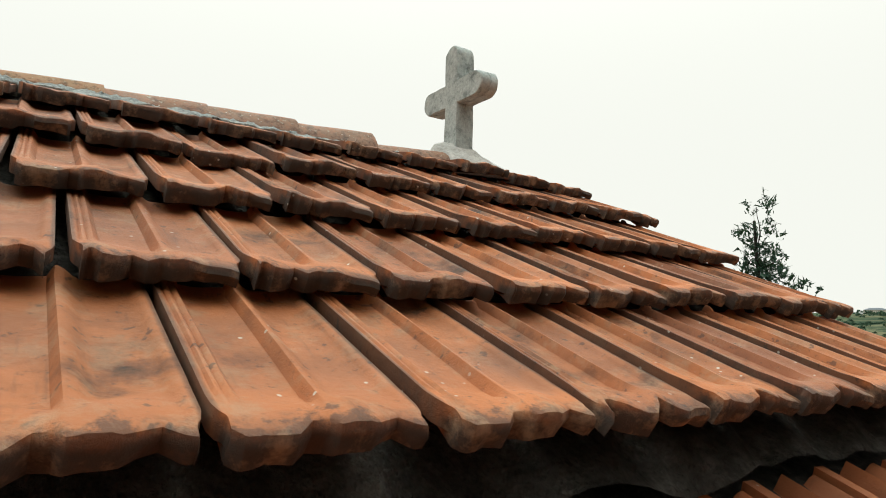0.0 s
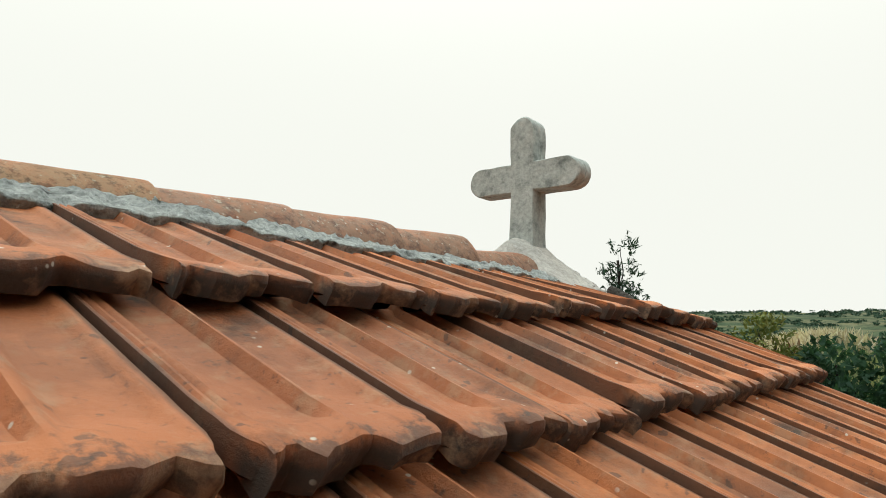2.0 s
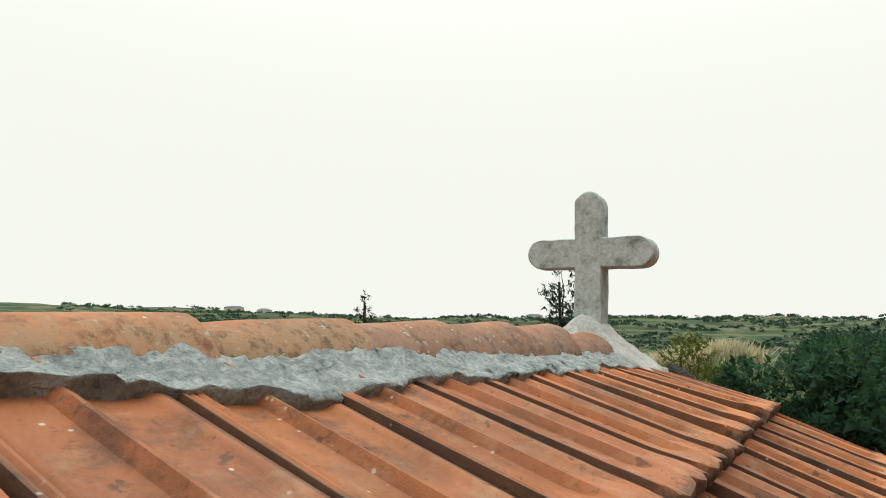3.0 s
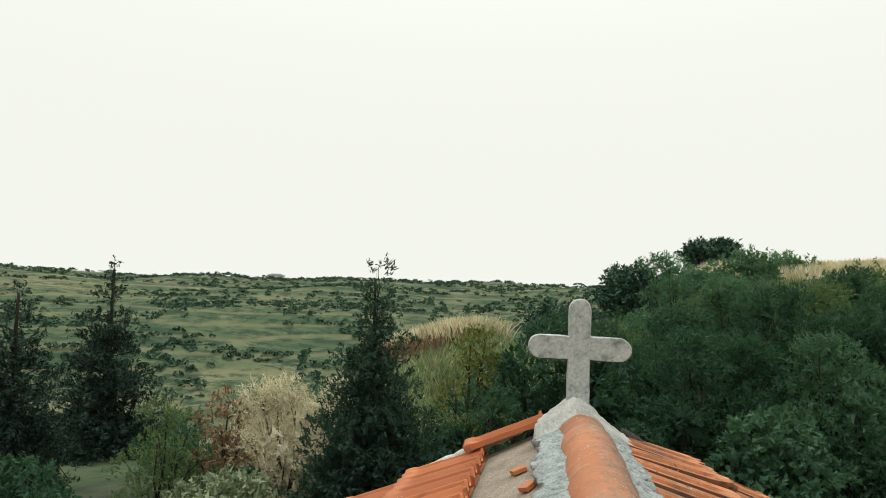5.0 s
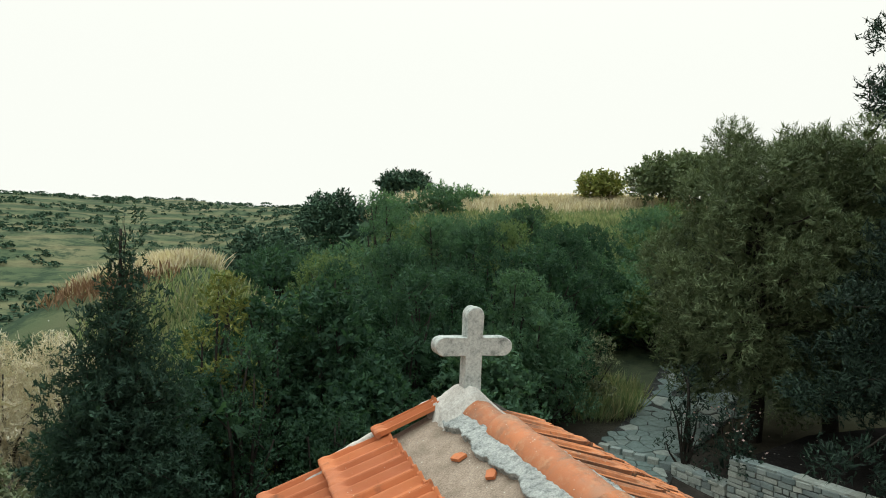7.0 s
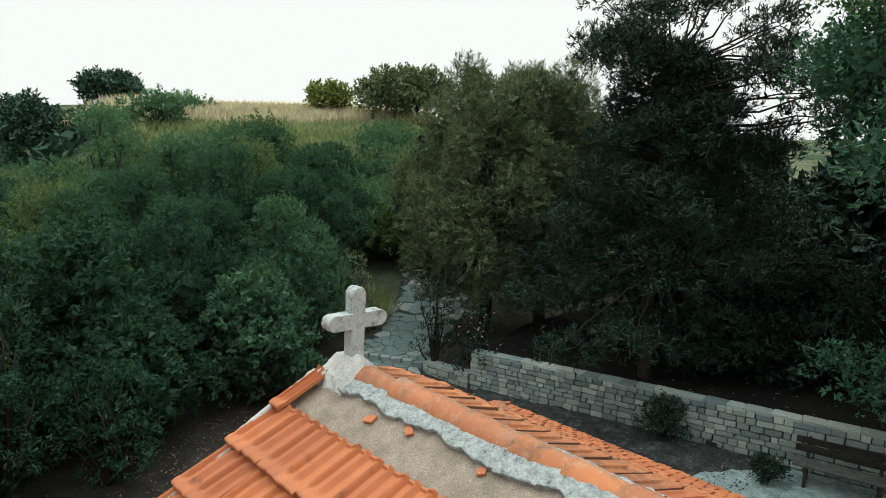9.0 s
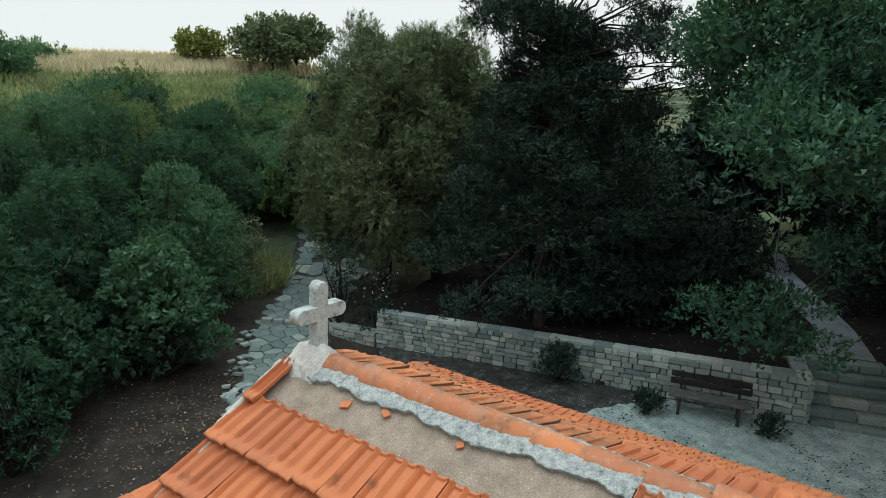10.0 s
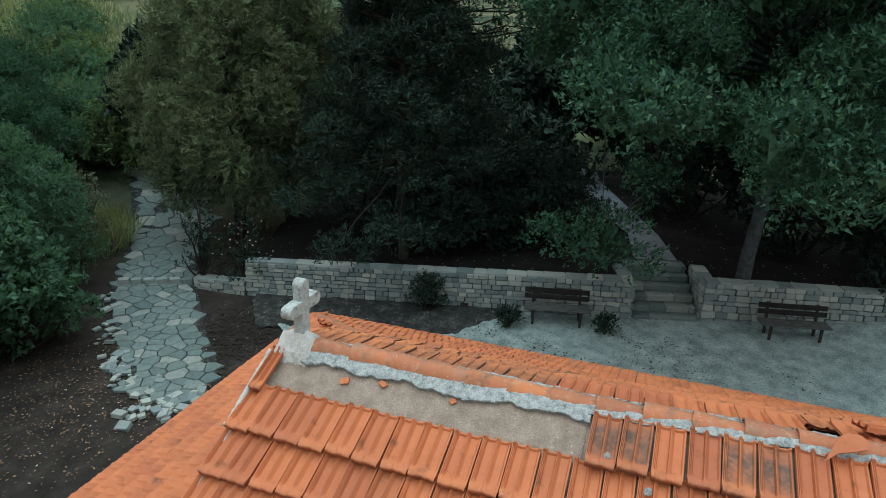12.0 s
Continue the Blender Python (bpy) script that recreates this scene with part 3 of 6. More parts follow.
# ---------------------------------------------------------------- chapel
K_UP, K_LOW = 0.519, 0.43
DECK_Z = 4.233                       # deck planes of the upper roof meet here, over x = RX
RX = -0.01
A_UP, A_LOW = math.atan(K_UP), math.atan(K_LOW)
VERGE, VERGE_E, SOUTH = 0.205, 0.275, -7.45
EAVE_X, EAVE_Y, EAVE_Z = 4.65, 2.69, 2.0
LOW_DECK = EAVE_Z - 0.085            # deck height at the lower eave
EAST_UP = Slope((RX, 0, DECK_Z), (math.cos(A_UP), 0, -math.sin(A_UP)), (0, -1, 0), True)
WEST_UP = Slope((RX, 0, DECK_Z), (-math.cos(A_UP), 0, -math.sin(A_UP)), (0, 1, 0), True)
LIPS = [0.661, 1.020, 1.389, 1.774, 2.163]          # distances of the tile lips down the east slope
LIPS_W = [0.615 + 0.385 * i for i in range(5)]         # and down the west slope


def prism(bm, section, y0, y1):
    """A section of (x, z) points drawn out along y."""
    a = [bm.verts.new((x, y0, z)) for x, z in section]
    b = [bm.verts.new((x, y1, z)) for x, z in section]
    bm.faces.new(a)
    bm.faces.new(b[::-1])
    for i in range(len(a)):
        j = (i + 1) % len(a)
        bm.faces.new((a[j], a[i], b[i], b[j]))
    bmesh.ops.recalc_face_normals(bm, faces=bm.faces[:])
    return bm


def build_chapel_shell():
    bm = bmesh.new()
    w, t = 1.72, 1.95 * K_UP
    prism(bm, [(RX - w, 2.3), (RX + w, 2.3), (RX + w, DECK_Z - w * K_UP - 0.09), (RX, DECK_Z - 0.09), (RX - w, DECK_Z - w * K_UP - 0.09)], 0.12, SOUTH + 0.1)
    bmesh.ops.subdivide_edges(bm, edges=[e for e in bm.edges if e.calc_length() > 1], cuts=20, use_grid_fill=True)
    ob = part("wall_clerestory", bm, RUBBLE, smooth=False)
    tagged(ob, "dark rough rubble wall between the two chapel roofs", "wall", kind="structure")
    bm = bmesh.new()
    x, y = EAVE_X - 0.35, EAVE_Y - 0.35
    z = LOW_DECK + 0.35 * K_LOW - 0.05
    prism(bm, [(-x, -1.2), (x, -1.2), (x, z), (1.7, z + 0.9), (-1.7, z + 0.9), (-x, z)], -0.2, SOUTH - 1.0)
    box(bm, (2 * x, y + 0.2, z + 1.2), pose(0, (y - 0.2) / 2, (z - 1.2) / 2))
    ob = part("wall_chapel", bm, RUBBLE, smooth=False)
    tagged(ob, "rough stone outer walls of the small chapel", "wall", kind="structure")


build_chapel_shell()


def deck(name, slope, u0, u1, s0, s1, label, mat=CEMENT, thick=0.03):
    bm = bmesh.new()
    n = 16
    rings = [[bm.verts.new(slope.at(u0 + (u1 - u0) * i / n, s, h)) for s, h in ((s0, -0.045 - thick), (s0, -0.045), (s1, -0.045), (s1, -0.045 - thick))] for i in range(n + 1)]
    for a, b in zip(rings, rings[1:]):
        for k in range(4):
            bm.faces.new((a[k], a[(k + 1) % 4], b[(k + 1) % 4], b[k]))
    bm.faces.new(rings[0])
    bm.faces.new(rings[-1][::-1])
    bmesh.ops.recalc_face_normals(bm, faces=bm.faces[:])
    return tagged(part(name, bm, mat, smooth=False), label, "roof", kind="structure")


def build_upper_roof():
    rnd = random.Random(4)
    cols = int((VERGE - SOUTH) / TILE_W)
    east = deck("roof_east", EAST_UP, -VERGE_E + 0.03, -SOUTH, 0.0, LIPS[-1] - 0.20, "old weathered terracotta tiled slope with dark lips and slipped tiles", RUBBLE)
    west = deck("roof_west", WEST_UP, SOUTH, VERGE - 0.03, 0.0, LIPS[-1] - 0.05, "bright orange tiled slope with its top course missing", CEMENT)
    # joints of each east course are set off from those above
    for i, (s, joint) in enumerate(zip(LIPS, (0.055, 0.189, 0.075, 0.159, 0.035))):
        cut = new("roof_tile", TILES_OLD[i])
        cut.matrix_world = EAST_UP.place(-(joint + VERGE_E) / 2, s - TILE_L, 0.016 if i else -0.040, 0.117 if i else 0.225) @ Matrix.Diagonal(((VERGE_E + 0.01 - joint) / EAST_W, 1, 1, 1))
        cut.parent = east
        for c in range(int((joint - SOUTH) / EAST_W)):
            y = joint - (c + 0.5) * EAST_W
            if (i, c) == (0, 18):
                continue
            lift = (0.012 if (i, c) in ((0, 1), (1, 10), (0, 12)) else 0.0) + 0.014 + 0.018 * smooth01(-1.6, 0.2, y) - 0.012 * ((i, c) == (1, 6))
            if i == 0:
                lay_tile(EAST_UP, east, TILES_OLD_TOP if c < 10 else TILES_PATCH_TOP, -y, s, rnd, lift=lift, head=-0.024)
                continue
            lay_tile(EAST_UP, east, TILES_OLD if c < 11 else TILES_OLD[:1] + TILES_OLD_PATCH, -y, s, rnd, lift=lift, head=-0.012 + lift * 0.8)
    for i, s in enumerate(LIPS_W):
        for c in range(cols):
            y = VERGE - (c + 0.5) * TILE_W
            # the top course lies only on the verge and to the south
            if i == 0 and 0 < c < 12:
                continue
            kind = TILES_NEW
            if i == 0 and c == 0:
                half_tile = new("roof_tile", TILES_NEW[2])
                half_tile.matrix_world = WEST_UP.place(VERGE - 0.075, 0.19, 0.022, 0.075, 0.0) @ Matrix.Diagonal((0.50, 0.97, 1.0, 1.0))
                half_tile.parent = west
                continue
            if i == 0 and c in (12, 13, 16, 17):
                kind = TILES_DUSTY
            lay_tile(WEST_UP, west, kind, y - (0.075 if i == 0 else 0.0), s, rnd, lift=0.02 if i == 0 and c in (0, 12, 13) else 0.0)
    slid = new("loose_roof_tile", TILES_NEW[1])
    slid.matrix_world = EAST_UP.place(4.42, 0.36, 0.075, 0.03, -1.35, 0.15)
    tagged(slid, "loose orange terracotta tile lying crosswise on the roof", "roof tile")


build_upper_roof()


def build_cement_bed():
    """The sandy cement strip on which the lost top course lay."""
    bm = bmesh.new()
    nu, ns = 60, 12
    y0, y1 = VERGE - 12 * TILE_W - 0.05, VERGE - 0.02
    grid = []
    for i in range(nu + 1):
        row = []
        for j in range(ns + 1):
            u, s = y0 + (y1 - y0) * i / nu, 0.08 + 0.50 * j / ns
            h = -0.036 + 0.006 * noise.noise(Vector((u * 6, s * 6, 0))) + 0.003 * noise.noise(Vector((u * 25, s * 25, 4)))
            row.append(bm.verts.new(WEST_UP.at(u, s, h)))
        grid.append(row)
    for i in range(nu):
        for j in range(ns):
            bm.faces.new((grid[i][j], grid[i + 1][j], grid[i + 1][j + 1], grid[i][j + 1]))
    bmesh.ops.recalc_face_normals(bm, faces=bm.faces[:])
    ob = part("cement_bed", bm, CEMENT)
    tagged(ob, "bare sandy cement bed where roof tiles are missing", "cement", kind="structure")


build_cement_bed()

# ---------------------------------------------------------------- ridge
RIDGE_P, RIDGE_Z, RIDGE_R = 0.346, 4.113, 0.114
RIDGE_LIPS = [-0.50 - RIDGE_P * k for k in range(20)]


def ridge_tile_mesh(seed, length=0.42, mat=TILE_RIDGE):
    bm = bmesh.new()
    rows, seg = 9, 16
    rings = []
    for i in range(rows):
        t = i / (rows - 1)
        # the lip end (t = 0, towards the cross) is wider and sits over the next tile
        r = RIDGE_R * (1.02 - 0.05 * t)
        ring = []
        for side, rr in ((0, r), (1, r - 0.017)):
            for k in range(seg + 1):
                a = math.pi * k / seg
                n0 = 0.004 * noise.noise(Vector((k * 0.4, t * 3, seed * 5)))
                ring.append(bm.verts.new(((rr + n0) * math.cos(a), -t * length + 0.006 * noise.noise(Vector((k * 0.5, seed, 1))) * (i == 0), (rr + n0) * math.sin(a) * 1.0 - 0.012 * t)))
        rings.append(ring)
    n = seg + 1
    for a, b in zip(rings, rings[1:]):
        for k in range(seg):
            bm.faces.new((a[k], a[k + 1], b[k + 1], b[k]))
            bm.faces.new((a[n + k + 1], a[n + k], b[n + k], b[n + k + 1]))
    for ring in (rings[0], rings[-1]):
        for k in range(seg):
            bm.faces.new((ring[k], ring[n + k], ring[n + k + 1], ring[k + 1]))
    bmesh.ops.recalc_face_normals(bm, faces=bm.faces[:])
    me = mesh_of("ridge_tile", bm, mat)
    me.set_sharp_from_angle(angle=radians(45))
    return me


RIDGE_MESHES = [ridge_tile_mesh(s) for s in range(4)]
RIDGE_LICHEN = ridge_tile_mesh(9, mat=TILE_LICHEN)


def mortar_strip(name, slope, u0, u1, inner, outer, h_in, h_out, seed, label, ragged=0.05, parent=None):
    """An uneven fillet of mortar between the ridge tiles and the slope."""
    bm = bmesh.new()
    nu = int(abs(u1 - u0) / 0.015)
    ns = 14
    lumps = 0.45 if slope is WEST_UP else 1.0
    grid = []
    for i in range(nu + 1):
        u = u0 + (u1 - u0) * i / nu
        o = outer + ragged * noise.noise(Vector((u * 3.1, seed, 0))) + ragged * 0.4 * noise.noise(Vector((u * 9, seed, 3))) + ragged * 0.2 * noise.noise(Vector((u * 31, seed, 5)))
        # on the east side it dwindles towards the south
        thin = smooth01(1.7, 2.6, u) if slope is EAST_UP else 0.0
        o -= 0.09 * thin
        hh = -0.016 * thin + 0.012 * noise.noise(Vector((u * 5, seed, 8)))
        row = []
        for j in range(ns + 1):
            t = j / ns
            s = inner + (o - inner) * min(1.0, t * 1.08)
            h = h_in + (h_out - h_in) * t ** 0.55 + hh * math.sin(t * math.pi) - (0.0 if t < 0.94 else 0.007)
            p = slope.at(u, s, h)
            p += slope.n * (0.009 * noise.noise(p * 18) + 0.013 * lumps * abs(noise.noise(p * 34)) + 0.007 * lumps * noise.noise(p * 75)) * (t > 0.05) + slope.v * 0.006 * noise.noise(p * 40 + Vector((9, 9, 9)))
            row.append(bm.verts.new(p))
        row.append(bm.verts.new(slope.at(u, o - 0.004, -0.05)))
        grid.append(row)
    for a, b in zip(grid, grid[1:]):
        for j in range(len(a) - 1):
            bm.faces.new((a[j], b[j], b[j + 1], a[j + 1]))
    bmesh.ops.recalc_face_normals(bm, faces=bm.faces[:])
    return part(name, bm, MORTAR, parent, label, smooth=True)


def build_ridge():
    rnd = random.Random(8)
    base = tagged(empty("roof_ridge", (RX, 0, RIDGE_Z)), "row of half-round terracotta ridge tiles bedded in grey mortar", "ridge", kind="structure")
    for k, y in enumerate(RIDGE_LIPS):
        if y < SOUTH + 0.2:
            break
        ob = new("ridge_tile", RIDGE_LICHEN if k in (3, 4) else RIDGE_MESHES[k % 4])
        ob.parent = base
        ob.matrix_basis = pose(rnd.gauss(0, 0.003), y, rnd.gauss(0, 0.002) - 0.006 + 0.030 * smooth01(-1.9, -0.6, y) + sway(y - 0.2), 1.1 + rnd.gauss(0, 0.3), rnd.gauss(0, 1.0), rnd.gauss(0, 0.6))
    first = new("ridge_tile", RIDGE_MESHES[3])
    first.parent = base
    first.matrix_basis = pose(0, -0.12, 0.012, 2.0, 0, 0.4)
    for nm, sl, u0, u1, inner, outer, hi, ho, seed, rag in (
            ("mortar_bed", WEST_UP, -2.56, VERGE - 0.3, 0.06, 0.245, -0.030, 0.002, 1.3, 0.070),
            ("mortar_bed", WEST_UP, SOUTH + 0.15, -2.54, 0.06, 0.172, -0.030, 0.000, 2.3, 0.03),
            ("mortar_bed", EAST_UP, -0.12, -SOUTH - 0.15, 0.086, 0.228, -0.022, -0.004, 4.1, 0.045)):
        ob = mortar_strip(nm, sl, u0, u1, inner, outer, hi, ho, seed, "crumbling grey mortar", rag)
        ob.parent = base
        ob.matrix_parent_inverse = base.matrix_basis.inverted()


build_ridge()


def build_cross():
    base = tagged(empty("cross", (-0.03, 0.0, 4.30)), "pale weathered stone cross with rounded ends on a mortar mound", "cross")
    w, arm, top, mid, th = 0.054, 0.252, 0.495, 0.250, 0.098
    aw = 0.058
    pts = [(-w, -0.06), (w, -0.06), (w, mid - aw)]

    def cap(cx, cz, r, a0, a1, n=10):
        return [(cx + r * math.cos(radians(a0 + (a1 - a0) * i / n)), cz + r * math.sin(radians(a0 + (a1 - a0) * i / n))) for i in range(n + 1)]

    pts += cap(arm - aw, mid, aw, -90, 90) + [(w, mid + aw)] + cap(0, top - w, w, 0, 180) + [(-w, mid + aw)] + cap(-(arm - aw), mid, aw, 90, 270) + [(-w, mid - aw)]
    clean = [pts[0]]
    for p in pts[1:]:
        if math.hypot(p[0] - clean[-1][0], p[1] - clean[-1][1]) > 1e-4:
            clean.append(p)
    bm = bmesh.new()
    rings = []
    # two slabs with a shallow joint between them
    for y, shrink in ((-th / 2, 0.006), (-th / 2 + 0.006, 0.0), (-0.004, 0.0), (-0.001, 0.005), (0.004, 0.005), (0.007, 0.0), (th / 2 - 0.006, 0.0), (th / 2, 0.006)):
        ring = []
        for x, z in clean:
            r = Vector((x, 0, z - mid))
            f = 1 - shrink / max(0.05, r.length)
            ring.append(bm.verts.new((x * f, y, mid + (z - mid) * f)))
        rings.append(ring)
    for a, b in zip(rings, rings[1:]):
        for i in range(len(a)):
            j = (i + 1) % len(a)
            bm.faces.new((a[i], a[j], b[j], b[i]))
    bm.faces.new(rings[0])
    bm.faces.new(rings[-1][::-1])
    bmesh.ops.recalc_face_normals(bm, faces=bm.faces[:])
    bmesh.ops.triangulate(bm, faces=[f for f in bm.faces if len(f.verts) > 4])
    bmesh.ops.subdivide_edges(bm, edges=[e for e in bm.edges if e.calc_length() > 0.05], cuts=2)
    rough(bm, 0.0035, 24, 2)
    ob = part("stone_cross", bm, CROSS_STONE, base)
    for p in ob.data.polygons:
        p.use_smooth = True
    ob.data.set_sharp_from_angle(angle=radians(40))
    ob.matrix_basis = pose(0, 0, 0, 0.5, 0.6, 0)
    # mound
    bm = bmesh.new()
    nx, ny = 40, 30
    grid = []
    for i in range(nx + 1):
        row = []
        for j in range(ny + 1):
            x, y = -0.215 + 0.49 * i / nx, -0.15 + 0.34 * j / ny
            z = DECK_Z - 4.30 - abs(x + 0.02) * K_UP - 0.012
            lift = 0.076 * math.exp(-((x / 0.15) ** 2 + (y / 0.16) ** 2)) + 0.028
            edge = min(1.0, (0.275 - x) / 0.05, (x + 0.215) / 0.04, (y + 0.15) / 0.04, (0.19 - y) / 0.03) + 0.45 * noise.noise(Vector((x * 14, y * 14, 3)))
            z += lift if edge > 0.35 else -0.05
            p = Vector((x, y, z))
            row.append(bm.verts.new(p + noise.noise_vector(p * 16) * 0.008 + noise.noise_vector(p * 45) * 0.004))
        grid.append(row)
    for a, b in zip(grid, grid[1:]):
        for j in range(ny):
            bm.faces.new((a[j], b[j], b[j + 1], a[j + 1]))
    bmesh.ops.recalc_face_normals(bm, faces=bm.faces[:])
    part("mound", bm, MORTAR_WHITE, base, "smeared pale mortar mound")


build_cross()


def build_verge_mortar():
    """Mortar along the gable edges of the upper roof: white on the west, a dark filler on the east."""
    for name, slope, sgn, edge, s0, s1, h, thick, mat, label in (
            ("verge_mortar", WEST_UP, 1, VERGE, 0.22, 0.98, 0.022, 0.028, MORTAR_WHITE, "white mortar run along the gable edge of the roof"),
            ("verge_filler", WEST_UP, 1, VERGE - 0.030, 0.98, 2.05, -0.012, 0.032, MORTAR_WHITE, "pale mortar filling under the verge tiles"),
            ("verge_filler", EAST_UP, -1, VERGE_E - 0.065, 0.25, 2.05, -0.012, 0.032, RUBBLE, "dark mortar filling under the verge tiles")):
        bm = bmesh.new()
        n, seg = 60, 8
        rings = []
        for i in range(n + 1):
            s = s0 + (s1 - s0) * i / n
            ring = []
            wide = 0.026 + 0.012 * noise.noise(Vector((s * 7, 1.5, sgn)))
            for k in range(seg):
                a = 2 * math.pi * k / seg
                p = slope.at(sgn * edge + wide * math.cos(a) * 0.8, s, h + thick * math.sin(a))
                ring.append(bm.verts.new(p + noise.noise_vector(p * 24) * 0.009))
            rings.append(ring)
        for a, b in zip(rings, rings[1:]):
            for k in range(seg):
                j = (k + 1) % seg
                bm.faces.new((a[k], a[j], b[j], b[k]))
        bm.faces.new(rings[0])
        bm.faces.new(rings[-1][::-1])
        bmesh.ops.recalc_face_normals(bm, faces=bm.faces[:])
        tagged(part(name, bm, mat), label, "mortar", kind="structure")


build_verge_mortar()


def build_shards():
    """Orange tile fragments left in the mortar, and pale chips."""
    for y, s, size, yaw, mat in ((-0.555, 0.335, (0.085, 0.062, 0.016), 0.4, TILE_NEW), (-0.885, 0.285, (0.08, 0.05, 0.016), -0.5, TILE_NEW), (-1.50, 0.30, (0.06, 0.05, 0.014), 0.7, TILE_NEW)):
        bm = bmesh.new()
        pts = [(-0.5, -0.4), (0.1, -0.55), (0.5, -0.2), (0.4, 0.45), (-0.35, 0.5)]
        a = [bm.verts.new((x * size[0], v * size[1], 0)) for x, v in pts]
        f = bm.faces.new(a)
        r = bmesh.ops.extrude_face_region(bm, geom=[f])
        for v in r["geom"]:
            if isinstance(v, bmesh.types.BMVert):
                v.co.z += size[2]
        bmesh.ops.recalc_face_normals(bm, faces=bm.faces[:])
        ob = part("tile_shard", bm, mat, smooth=False)
        ob.matrix_world = WEST_UP.place(y, s, -0.03, 0.06, yaw)
        tagged(ob, "small orange terracotta shard on the cement bed", "tile shard", "tile shards")
    for y, s, r in ((-2.72, 0.50, 0.030), (-0.35, 0.60, 0.026), (-0.98, 0.57, 0.022), (-3.02, 0.70, 0.03)):
        bm = bmesh.new()
        bmesh.ops.create_icosphere(bm, subdivisions=2, radius=r)
        for v in bm.verts:
            v.co.z *= 0.55
        rough(bm, r * 0.5, 30, y)
        ob = part("mortar_chip", bm, MORTAR, smooth=False)
        ob.matrix_world = WEST_UP.place(y, s, 0.042 if y < -2.6 else -0.026)
        tagged(ob, "pale grey lump of fallen mortar on the roof", "mortar chip", "mortar chips")
    # half of a broken ridge tile lying on the west side
    bm = bmesh.new()
    pts = [(-0.17, -0.10), (-0.05, -0.02), (0.08, 0.0), (0.20, 0.03), (0.24, 0.10), (0.19, 0.17), (0.08, 0.19), (-0.02, 0.14)]
    a = [bm.verts.new((x, v, 0.02 + 0.05 * (1 - (v - 0.05) ** 2 * 30) * 0.6)) for x, v in pts]
    f = bm.faces.new(a)
    r = bmesh.ops.extrude_face_region(bm, geom=[f])
    for v in r["geom"]:
        if isinstance(v, bmesh.types.BMVert):
            v.co.z += 0.016
    bmesh.ops.recalc_face_normals(bm, faces=bm.faces[:])
    ob = part("tile_shard", bm, TILE_NEW, smooth=False)
    ob.matrix_world = WEST_UP.place(-4.20, 0.16, 0.035, 0.12, 3.3) @ Matrix.Diagonal((0.72, 0.72, 0.9, 1))
    tagged(ob, "large broken half of an orange ridge tile", "tile shard", "tile shards")


build_shards()


